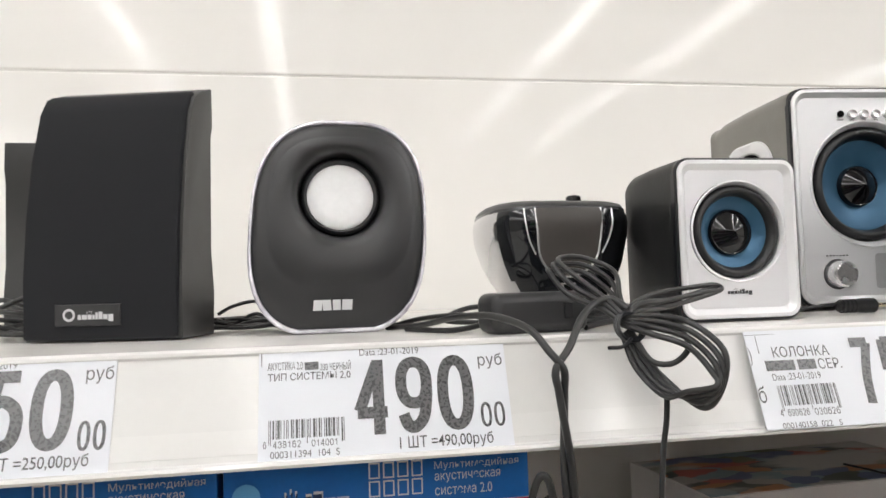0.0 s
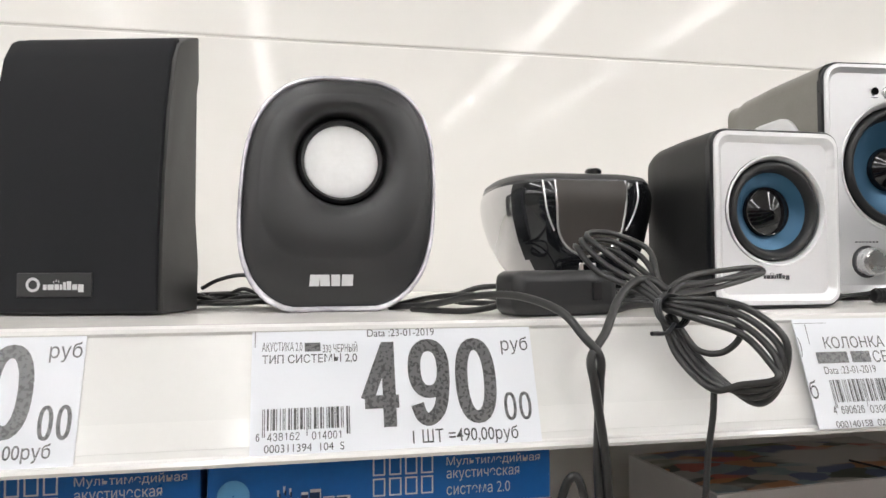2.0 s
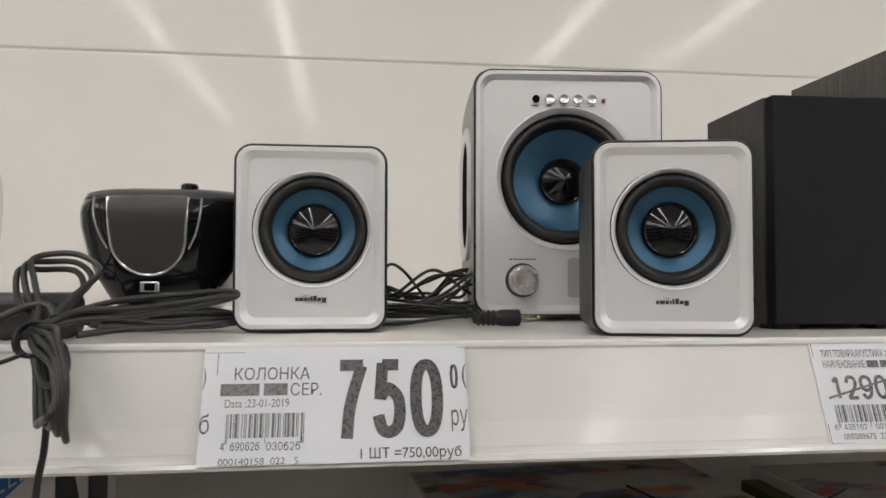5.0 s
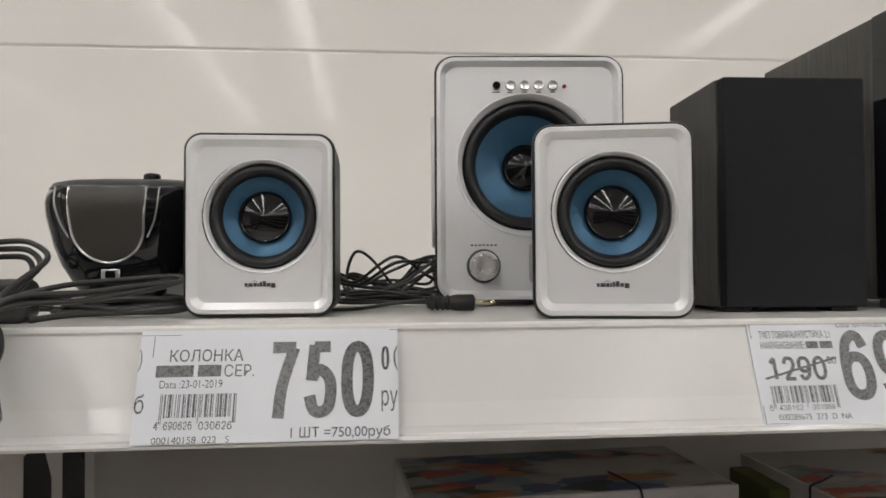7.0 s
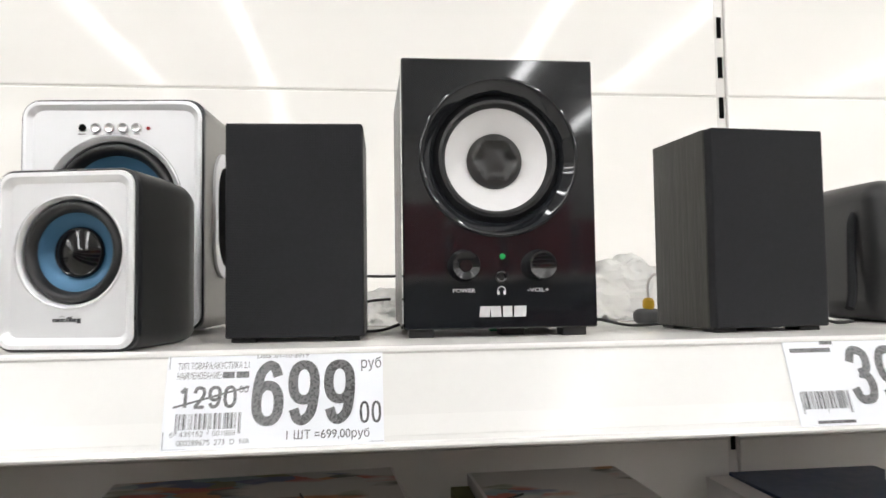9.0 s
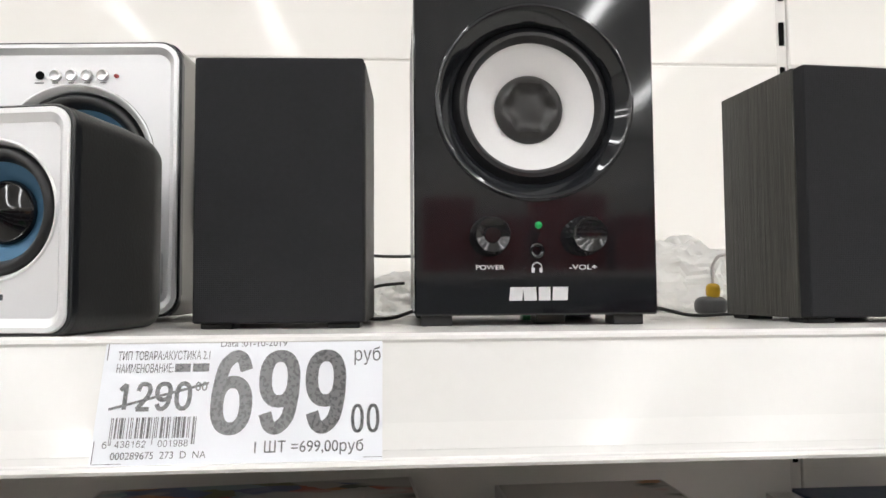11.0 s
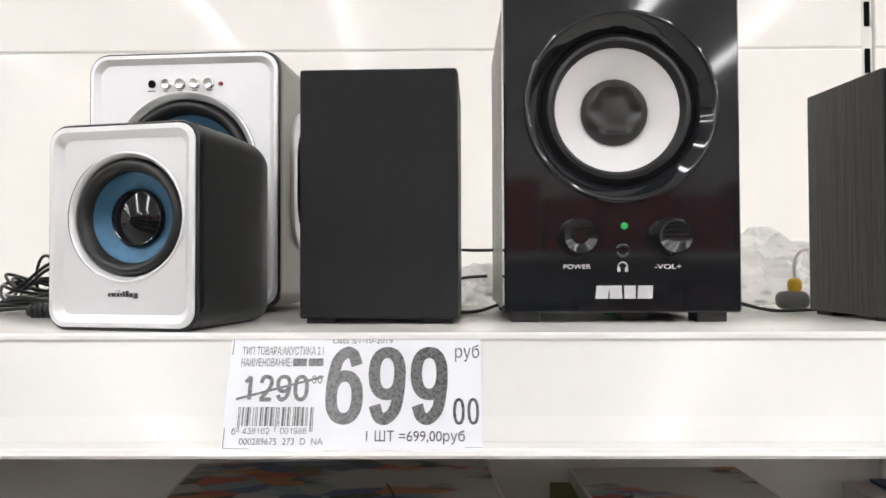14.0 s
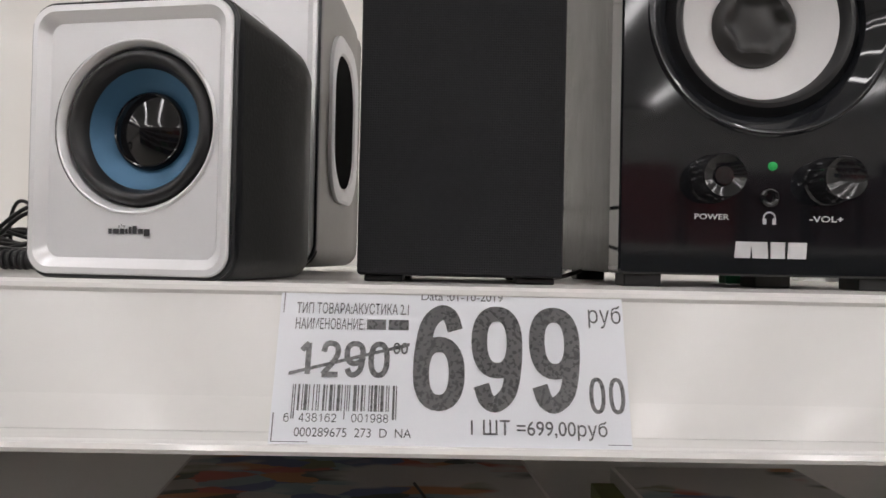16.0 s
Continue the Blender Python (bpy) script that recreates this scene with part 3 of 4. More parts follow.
def logo_bars(t, cx, cz, w, h, y, material, name="logo"):
    """The maker's mark as a row of plain blocks with a small tuft above."""
    q = []
    for a, b, c, d in ((0, .09, 0, .6), (.11, .26, 0, .6), (.28, .39, 0, .62), (.41, .47, 0, .6), (.49, .56, 0, .85), (.58, .69, 0, .95), (.71, .83, 0, .6), (.85, .99, -.25, .6)):
        q.append((cx + (a - 0.5) * w, cx + (b - 0.5) * w, cz + (c - .35) * h, cz + (d - .35) * h))
    bm = plate(q, y)
    for dx, dz in ((.26, 1.0), (.32, 1.15), (.38, 1.05)):
        x = cx + (dx - .5) * w
        z = cz + (dz - .35) * h
        bm.faces.new([bm.verts.new(p) for p in ((x - .008 * w, y, z - .28 * h), (x + .008 * w, y, z - .28 * h), (x + .012 * w, y, z), (x - .012 * w, y, z))])
    part(name, bm, material, t)


def cabinet(w, h, d, r, cz, taper=0.93):
    """A cabinet that narrows a little to a rounded back."""
    n = 6
    L = [at(rrect(w, h, r, n), 0.003, 0, cz), at(rrect(w, h, r, n), d * 0.5, 0, cz)]
    for f, s in ((0.82, 0.985), (0.93, 0.955), (0.985, taper), (1.0, taper - 0.06)):
        L.append(at(rrect(w * s, h - (1 - s) * h * 0.5, r * (1 + (1 - s)), n), d * f, 0, cz - (1 - s) * h * 0.25))
    return loft(L, False, True)


def block_logo(t, x, z, w, h, depth):
    """A maker's mark drawn as four slanting silver blocks."""
    for i, (a, b, k) in enumerate(((0, .22, .10), (.25, .47, -.06), (.50, .70, .0), (.73, .99, .06))):
        bm = bmesh.new()
        x0, x1 = x + a * w, x + b * w
        bm.faces.new([bm.verts.new((u, depth(v), v)) for u, v in ((x0, z), (x1, z), (x1 + k * h, z + h), (x0 + k * h, z + h))])
        part("logo_block", bm, M["print"], t)


def silver_satellite(m, label):
    w, h, d = 0.0908, 0.1120, 0.088
    t = thing("silver_speaker", label, "speaker", m, "small silver speakers")
    cz = h / 2
    part("cabinet", cabinet(w, h, d, 0.0095, cz), M["body"], t, "black rounded cabinet", 50)
    silver_front(t, w, h, cz, 0.0110, 0, 0.0612, 0.0352)
    driver(t, 0.0012, 0.0612, 0.0008, 0.0348, 0.0316, 0.0247, 0.0160, 0.0102, M["blue"], M["cap"], M["silver_rim"])
    logo_bars(t, 0, 0.0192, 0.0185, 0.0034, 0.0003, M["darkprint"])
    return t


silver_satellite(pose(0.2877, 0.4665, SHELF + 0.0010, 0, 0, 0.0), "small silver speaker with a blue cone and black cabinet")
silver_satellite(pose(0.4938, 0.4205, SHELF + 0.0004, 0, 0, -11.5), "small silver speaker turned slightly, before the larger one")


def silver_subwoofer(m):
    w, h, d = 0.1450, 0.1880, 0.150
    t = thing("silver_subwoofer", "larger silver speaker with buttons, knob and blue cone", "speaker", m)
    cz = h / 2
    part("cabinet", cabinet(w, h, d, 0.012, cz, 0.97), M["body_grey"], t, "grey-brown cabinet", 50)
    silver_front(t, w, h, cz, 0.0150, 0, 0.1045, 0.0552)
    driver(t, -0.001, 0.1045, 0.0008, 0.0548, 0.0488, 0.0395, 0.0180, 0.0165, M["blue"], M["cap"], M["silver_rim"])
    part("sensor_hole", lathe([(0.0030, -0.0004), (0.0028, 0.0004)], -0.0249, 0.1655, 20, True, True), M["dark"], t, "black round sensor")
    for i in range(4):
        x = -0.0142 + 0.0108 * i
        part("button", lathe([(0.0040, 0.001), (0.0040, -0.0012), (0.0034, -0.0020), (0.0020, -0.0014), (0.0008, -0.0012)], x, 0.1652, 24, False, True), M["chrome"], t, "round chrome button")
    part("indicator", lathe([(0.0016, 0.001), (0.0014, -0.0006), (0.0006, -0.0010)], 0.0274, 0.1648, 16, False, True), M["red"], t, "tiny red indicator")
    part("button_print", plate([(-0.0285, -0.0225, 0.1600, 0.1607)] + [(-0.0166 + 0.0110 * i, -0.0126 + 0.0110 * i, 0.1599, 0.1606) for i in range(4)], 0.0003), M["darkprint"], t)
    part("knob_seat", lathe([(0.0130, 0.0006), (0.0126, -0.0006), (0.0104, -0.0008)], -0.0356, 0.0270, 40), M["darkprint"], t, "dark ring round the knob")
    part("volume_knob", lathe([(0.0112, 0.001), (0.0111, -0.0090), (0.0106, -0.0110), (0.0094, -0.0124), (0.0080, -0.0126), (0.0050, -0.0122), (0.0020, -0.0120)], -0.0356, 0.0270, 40, False, True), M["polished"], t, "polished chrome volume knob", 40)
    part("knob_print", plate([(-0.0455 + 0.003 * i, -0.0435 + 0.003 * i, 0.0423, 0.0434) for i in range(7)], 0.0003), M["darkprint"], t)
    part("lower_field", loft([at(rrect(0.062, 0.030, 0.003, 4), 0.0004, 0.030, 0.029)], False, True), mat("greyer_silver", (0.52, 0.52, 0.53), 0.35, 0.4), t, "darker panel beside the knob")
    part("field_print", plate([(0.012, 0.026, 0.022, 0.0232), (0.017, 0.021, 0.027, 0.031)], 0.0001), M["darkprint"], t)
    for s in (-1, 1):
        f = lambda lp, off: [(s * (w / 2 + off), y, z) for y, z in lp]
        base = lambda a, b, r: [(0.070 + p, 0.098 + q) for p, q in rrect(a, b, r, 8)]
        part("port_trim", loft([f(base(0.088, 0.110, 0.030), -0.0005), f(base(0.088, 0.110, 0.030), 0.0022), f(base(0.084, 0.106, 0.029), 0.0030), f(base(0.070, 0.092, 0.030), 0.0022), f(base(0.066, 0.088, 0.030), -0.0002)]), M["silver"], t, "silver trim round the side port")
        # cabinet side stays closed; this black plate paints the port's inner shade
        part("port", loft([f(base(0.067, 0.089, 0.030), 0.0008), f(base(0.058, 0.080, 0.028), 0.0004)], True, True), M["dark"], t, "flat black plate painted as the shade inside the side opening")
    for x in (-0.05, 0.05):
        for y in (0.03, 0.125):
            part("foot", lathe([(0.006, 0), (0.006, 0.004)], 0, 0, 16, True, True), M["rubber"], t).matrix_basis = pose(x, y, 0.0005, 90)
    return t


silver_subwoofer(pose(0.4751, 0.5590, SHELF + 0.004, 0, 0, -4.2))


def feet(t, w, d, mat_, hgt, spots=None):
    for x, y in spots or ((-w / 2 + 0.012, 0.012), (w / 2 - 0.012, 0.012), (-w / 2 + 0.012, d - 0.012), (w / 2 - 0.012, d - 0.012)):
        part("foot", box(x - 0.009, x + 0.009, y - 0.009, y + 0.009, -hgt, 0.0005, 0.0008), mat_, t, "flat rubber foot")


def cloth_satellite(m, label, w=0.0948, d=0.088, h=0.1498):
    t = thing("black_speaker", label, "speaker", m, "plain black box speakers")
    part("cabinet", box(-w / 2, w / 2, 0.006, d, 0, h, 0.0008), M["wood"], t, "dark wood-grain cabinet")
    part("grille", box(-w / 2 + 0.0004, w / 2 - 0.0004, -0.004, 0.0062, 0.0006, h - 0.0006, 0.0015, 3), M["cloth"], t, "black cloth-covered front")
    feet(t, w, d, M["rubber"], 0.0028)
    return t


cloth_satellite(pose(0.6280, 0.4630, SHELF + 0.0028, 0, 0, -2.0), "plain black speaker with a cloth front")
cloth_satellite(pose(0.9770, 0.4625, SHELF + 0.0028, 0, 0, 5.0), "plain black speaker turned to show its side", d=0.084, h=0.1495)


def black_subwoofer(m):
    w, h, d = 0.1420, 0.1975, 0.163
    t = thing("black_subwoofer", "glossy black speaker with a white cone and two knobs", "speaker", m)
    part("cabinet", loft([at(rrect(w - 0.0016, h - 0.0008, 0.0008, 2), y, 0, h / 2 - 0.0004) for y in (0.019, d)], False, True), M["wood"], t, "dark wood-grain cabinet")
    n = 12
    hz, hr = 0.1250, 0.0580
    outer = rrect(w, h, 0.0018, n)
    ring = []
    for x, z in outer:
        a = math.atan2(z - (hz - h / 2), x)
        ring.append((hr * math.cos(a), hz - h / 2 + hr * math.sin(a)))
    part("front_panel", loft([at(outer, 0.0195, 0, h / 2), at(outer, 0.0012, 0, h / 2), at(rrect(w - 0.002, h - 0.002, 0.0015, n), 0, 0, h / 2), at(ring, 0, 0, h / 2)]), M["gloss"], t, "piano-black front panel")
    part("bevel_ring", lathe([(0.0592, 0.0003), (0.0588, -0.0006), (0.0581, -0.0012), (0.0572, -0.0014), (0.0562, -0.0010), (0.0552, 0.0), (0.0535, 0.0018), (0.0510, 0.0044), (0.0490, 0.0066), (0.0477, 0.0090), (0.0472, 0.016)], 0, hz, 96), M["gloss"], t, "wide glossy bevel round the driver", 70)
    part("surround", lathe([(0.0480, 0.011), (0.0460, 0.0090), (0.0438, 0.0062), (0.0415, 0.0058), (0.0396, 0.0080), (0.0384, 0.0125)], 0, hz, 64), M["rubber"], t, "black rubber surround")
    part("cone", lathe([(0.0388, 0.0115), (0.0380, 0.0118), (0.0205, 0.0205)], 0, hz, 64), M["white_cone"], t, "matt white cone")
    bm = bmesh.new()
    bmesh.ops.create_uvsphere(bm, u_segments=48, v_segments=24, radius=0.0212)
    for v in bm.verts:
        q = v.co.copy()
        rr_ = math.hypot(q.x, q.z) / 0.0212
        ang = math.atan2(q.z, q.x)
        dent = max(0.0, 1 - (rr_ / (0.72 + 0.06 * math.cos(6 * ang))) ** 6)
        v.co.y = q.y * 0.42 + dent * 0.0060 * (1 + 0.12 * noise.noise(q * 90))
    bmesh.ops.translate(bm, vec=(0, 0.0205, hz), verts=bm.verts)
    part("dust_cap", bm, M["cap_grey"], t, "dark dust cap pushed in", 60)
    for x, nm in ((-0.0275, "power_knob"), (0.0275, "volume_knob")):
        prof = [(0.0118, 0.001), (0.0116, -0.0010), (0.0108, -0.0022), (0.0102, -0.0150), (0.0096, -0.0163), (0.0088, -0.0160)]
        prof += [(0.0070, -0.0150), (0.0045, -0.0143), (0.0042, -0.0152), (0.0010, -0.0152)] if x < 0 else [(0.0080, -0.0156), (0.0010, -0.0152)]
        bm = lathe(prof, x, 0.0455, 48, False, True)
        for v in bm.verts:
            if -0.0149 < v.co.y < -0.0021 or abs(v.co.y + 0.0150) < 1e-5 or abs(v.co.y + 0.0022) < 1e-5:
                a = math.atan2(v.co.z - 0.0455, v.co.x - x)
                s = 1 + 0.03 * (1 if int(round(a / (2 * math.pi) * 48)) % 2 else -1)
                if math.hypot(v.co.x - x, v.co.z - 0.0455) > 0.0095:
                    v.co.x, v.co.z = x + (v.co.x - x) * s, 0.0455 + (v.co.z - 0.0455) * s
        part(nm, bm, M["knob"], t, "ribbed glossy black knob")
    part("indicator", lathe([(0.0022, 0.0005), (0.0020, -0.0010), (0.0010, -0.0016)], 0.0012, 0.0522, 20, False, True), M["green"], t, "green light")
    part("headphone_socket", lathe([(0.0044, 0.0005), (0.0044, -0.0012), (0.0036, -0.0018), (0.0024, -0.0014), (0.0022, 0.0040)], 0, 0.0372, 28, False, True), M["knob"], t, "black headphone socket")
    bm = lathe([(0.0031, -0.0003), (0.0024, -0.0003)], 0, 0.0276, 24)
    bmesh.ops.delete(bm, geom=[v for v in bm.verts if v.co.z < 0.0260], context="VERTS")
    for s in (-1, 1):
        bm.faces.new([bm.verts.new(p) for p in ((s * 0.0014, -0.0003, 0.0246), (s * 0.0032, -0.0003, 0.0246), (s * 0.0032, -0.0003, 0.0274), (s * 0.0014, -0.0003, 0.0274))])
    part("headphone_sign", bm, M["print"], t)
    text_mesh("lettering", "POWER", -0.0355, -0.0190, 0.0264, 0.0291, -0.0003, M["print"], t, 0.02)
    text_mesh("lettering", "-VOL+", 0.0190, 0.0352, 0.0262, 0.0291, -0.0003, M["print"], t, 0.02)
    block_logo(t, -0.0165, 0.0085, 0.0345, 0.0078, lambda z: -0.0003)
    feet(t, w, d, M["rubber"], 0.0060, ((-0.058, 0.014), (0.055, 0.014), (0.012, 0.03), (-0.058, 0.13), (0.055, 0.13)))
    part("green_foot", box(0.000, 0.016, 0.05, 0.06, -0.005, 0.0003, 0.0006), M["greenish"], t, "green plastic piece beneath")
    return t


black_subwoofer(pose(0.7742, 0.4680, SHELF + 0.0060, 0, 0, -0.5))


def egg(s=1.0, n=64):
    """Outline of the round-shouldered speaker, wider at mid height with a flat foot."""
    pts = []
    for i in range(n):
        a = 2 * math.pi * i / n
        c, q = math.cos(a), math.sin(a)
        e = 2 / 2.95
        x = abs(c) ** e * math.copysign(1, c)
        z = abs(q) ** e * math.copysign(1, q)
        x *= 0.0618 * (1 - 0.025 * z - 0.03 * z * z) * s
        z = max(z, -0.965) * 0.0765 * s
        pts.append((x + 0.05 * z, z))
    return pts


def egg_speaker(m, label, lying=False):
    t = thing("rounded_speaker", label, "speaker", m, "rounded black speakers")
    cz = 0.0750
    rows = ((0.955, 0.001, 0), (0.985, 0.005, 0), (0.996, 0.010, 0), (0.985, 0.019, 0), (0.955, 0.027, 0.0005), (0.895, 0.040, 0.003), (0.80, 0.053, 0.007), (0.64, 0.068, 0.013), (0.46, 0.080, 0.021), (0.28, 0.085, 0.026))
    shell = loft([at(egg(k), y, 0, cz - drop) for k, y, drop in rows], False, True)
    if lying:
        band = shell.copy()
        bmesh.ops.delete(shell, geom=[f for f in shell.faces if f.calc_center_median().z < cz - 0.050], context="FACES")
        bmesh.ops.delete(band, geom=[f for f in band.faces if f.calc_center_median().z >= cz - 0.050], context="FACES")
        part("sole_band", band, M["gloss"], t, "glossy black band round the sole", 60)
    part("shell", shell, M["bowl"], t, "chrome bowl-shaped back", 60)
    if lying:
        part("rim", loft([at(egg(0.950), 0.004, 0, cz), at(egg(0.962), 0.0005, 0, cz), at(egg(0.955), -0.0006, 0, cz), at(egg(0.940), 0.002, 0, cz)]), M["rimblack"], t, "smoked rim", 60)
    else:
        part("clear_rim", loft([at(egg(0.985), 0.006, 0, cz), at(egg(0.995), 0.003, 0, cz), at(egg(0.994), -0.0008, 0, cz), at(egg(0.985), -0.0026, 0, cz), at(egg(0.966), -0.0030, 0, cz), at(egg(0.955), -0.0024, 0, cz), at(egg(0.948), 0.004, 0, cz)]), M["acrylic"], t, "clear acrylic rim with glints painted as mottled colour", 60)
    hz = cz + 0.0218
    circ = lambda r: [(0.0015 + r * math.cos(2 * math.pi * i / 64), 0.0218 + r * math.sin(2 * math.pi * i / 64)) for i in range(64)]
    mix = lambda a, b, f: [(p[0] * (1 - f) + q[0] * f, p[1] * (1 - f) + q[1] * f) for p, q in zip(a, b)]
    e, c = egg(0.951), circ(0.0302)
    lobe = [(x * 0.80 + 0.0012, 0.012 + z * (0.70 if z < 0 else 0.66)) for x, z in egg(1.0)]
    skin = [at(e, -0.0006, 0, cz), at(mix(e, lobe, 0.10), -0.0036, 0, cz), at(mix(e, lobe, 0.45), -0.0060, 0, cz), at(mix(e, lobe, 0.92), -0.0078, 0, cz), at(lobe, -0.0078, 0, cz), at(mix(lobe, c, 0.05), -0.0086, 0, cz), at(mix(lobe, c, 0.40), -0.0092, 0, cz), at(mix(lobe, c, 0.75), -0.0088, 0, cz), at(mix(lobe, c, 0.92), -0.0062, 0, cz), at(c, -0.0024, 0, cz), at(circ(0.0284), 0.0030, 0, cz), at(circ(0.0276), 0.009, 0, cz)]
    front = part("front", loft(skin), M["satin"], t, "satin black moulded front", 60)
    part("surround", lathe([(0.0278, 0.004), (0.0268, 0.0012), (0.0254, 0.0002), (0.0240, 0.0020), (0.0232, 0.0060)], 0.0015, hz, 48), M["rubber"], front, "black rubber ring", 60)
    part("cone", lathe([(0.0234, 0.0045), (0.0222, 0.0035), (0.0135, 0.0030), (0.0020, 0.0028)], 0.0015, hz, 48, False, True), M["silver_cone"], front, "silver dome", 60)
    if not lying:
        block_logo(t, -0.0195, 0.0168, 0.0265, 0.0070, lambda z: -0.0086 + 0.10 * max(0, 0.022 - z))
    if not lying:
        part("foot_plate", box(-0.026, 0.026, 0.008, 0.050, 0.0012, 0.006, 0.001), M["rubber"], t)
    if lying:
        arch = [(0.0245 * math.cos(radians(a)), 0.027 + 0.024 * math.sin(radians(a))) for a in range(0, 181, 12)] + [(-0.0255, 0.016), (-0.0262, 0.0006), (0.0262, 0.0006), (0.0255, 0.016)]
        rise = ((0.0, 0.0047), (0.005, 0.0024), (0.010, 0.0014), (0.019, 0.0022), (0.027, 0.0040), (0.040, 0.0063), (0.053, 0.0095), (0.070, 0.016))

        def skin(y):
            for (y0, z0), (y1, z1) in zip(rise, rise[1:]):
                if y <= y1:
                    return z0 + (z1 - z0) * (y - y0) / (y1 - y0)
            return rise[-1][1]

        mid = -0.0055
        sole = bmesh.new()
        lines = []
        for i in range(15):
            y = 0.0006 + 0.0502 * i / 14
            half = 0.0262 - 0.0015 * y / 0.027 if y < 0.027 else 0.0247 * math.sqrt(max(0.0, 1 - ((y - 0.027) / 0.0242) ** 2)) + 0.0004
            lines.append([sole.verts.new((mid + half * (j / 4 - 1), y, skin(y) - 0.0007)) for j in range(9)])
        for u, v in zip(lines, lines[1:]):
            for j in range(8):
                sole.faces.new((u[j], u[j + 1], v[j + 1], v[j]))
        part("sole_panel", sole, M["sole"], t, "matt arched sole panel", 60)
        for k, depth, r in ((1.0, 1.0, 0.0009), (1.27, 0.0, 0.0007)):
            line = [(0.0262, 0.0008), (0.0255, 0.016)] + arch[:-4] + [(-0.0255, 0.016), (-0.0262, 0.0008)]
            if depth:
                part("sole_trim", tube([(mid + x * k, y, skin(y) - 0.0006) for x, y in line], r, 2, 6), M["chrome"], t, "chrome line round the sole")
            else:
                for side in (-1, 1):
                    part("side_trim", tube([(mid + side * x, y, skin(y) - 0.0002) for x, y in ((0.0350, 0.001), (0.0345, 0.012), (0.0315, 0.024), (0.0265, 0.034))], r, 4, 6), M["chrome"], t, "thin chrome line beside the sole")
        part("socket", box(mid - 0.0065, mid + 0.0065, 0.055, 0.062, 0.0095, 0.0135, 0.0008), M["chrome"], t, "small metal socket below the sole")
        # black block on the solid socket, painting the dark inside of its hole
        part("socket_hole", box(mid - 0.0035, mid + 0.0035, 0.0562, 0.061, 0.0090, 0.0100, 0.0005), M["dark"], t)
        part("knob", lathe([(0.0062, -0.002), (0.0062, -0.0112), (0.0050, -0.0125)], 0.0130, 0.040, 24, False, True), M["knob"], t)
    return t


egg_speaker(pose(0.0172, 0.5120, SHELF - 0.0012, -4, 0, 2.0), "rounded black speaker with a silver dome and clear rim")
egg_speaker(pose(0.1868, 0.5060, SHELF + 0.0853, -90, 0, 0) @ Matrix.Diagonal((0.95, 1, 1, 1)), "rounded black speaker lying on its back, sole towards the aisle", True)


def curved_speaker(m, label):
    t = thing("curved_black_speaker", label, "speaker", m, "black speakers with curved fronts")
    w = 0.106
    side = [(0.004, 0), (0.004, 0.04), (0.0070, 0.08), (0.0130, 0.12), (0.0210, 0.154), (0.028, 0.166), (0.042, 0.1745), (0.056, 0.179), (0.060, 0.1800), (0.061, 0.152), (0.055, 0.142), (0.055, 0.06), (0.060, 0.03), (0.060, 0)]
    part("cabinet", prism(side, -w / 2, w / 2, 0.0012), M["satin2"], t, "dark grey plastic cabinet", 40)
    fr = [(0.004, 0.0015), (0.004, 0.04), (0.0070, 0.08), (0.0130, 0.12), (0.0210, 0.153), (0.029, 0.165), (0.034, 0.1690), (0.031, 0.1705), (0.025, 0.1670), (0.0175, 0.1550), (0.0090, 0.1205), (0.0030, 0.0805), (0.0, 0.0405), (0.0, 0.0015)]
    part("grille", prism(fr, -w / 2 + 0.001, w / 2 - 0.002, 0.0012), M["cloth_grey"], t, "black matt curved front", 50)
    part("badge", box(-0.030, 0.014, -0.0012, 0.001, 0.0100, 0.0240, 0.0006), M["badge"], t, "grey badge")
    logo_bars(t, -0.002, 0.0160, 0.024, 0.0052, -0.0016, M["print"])
    bm = lathe([(0.0042, -0.0016), (0.0026, -0.0016)], -0.0200, 0.0172, 20)
    part("logo_ring", bm, M["print"], t)
    part("screw", lathe([(0.003, 0.055), (0.003, 0.0625)], 0, 0.152, 16, False, True), M["chrome"], t)
    return t


curved_speaker(pose(-0.1385, 0.5130, SHELF + 0.001, 0, 0, -13.0), "black speaker with a curved front and grey badge")
curved_speaker(pose(-0.2430, 0.8200, SHELF + 0.001, 0, 0, 182), "black speaker seen from behind among its cables")


def strap_speaker(m):
    t = thing("portable_speaker", "black rounded portable speaker with a carrying strap", "speaker", m)
    part("body", box(0, 0.18, 0, 0.10, 0, 0.124, 0.018, 5), M["rubber"], t, "black rounded case", 60)
    part("front_frame", loft([at(rrect(0.150, 0.114, 0.016), 0.004, 0.100, 0.059), at(rrect(0.150, 0.114, 0.016), -0.004, 0.100, 0.059), at(rrect(0.140, 0.104, 0.013), -0.004, 0.100, 0.059), at(rrect(0.140, 0.104, 0.013), 0.004, 0.100, 0.059)]), M["gloss"], t)
    part("strap", tube([(0.006, 0.03, 0.098), (-0.002, 0.028, 0.088), (-0.005, 0.026, 0.06), (-0.010, 0.02, 0.026), (-0.016, 0.016, 0.012)], 0.004, 6), M["cloth_grey"], t, "black strap")
    return t


strap_speaker(pose(1.1100, 0.520, SHELF + 0.001, 0, 0, 0))

# ---- leads and plugs ----
R1 = 0.0019


def cable(name, label, runs, r=R1, category="cable", group=""):
    t = thing(name, label, category, pose(0, 0, 0), group)
    for pts in runs:
        part("strand", tube(pts, r), M["cable"], t, "", 60)
    return t


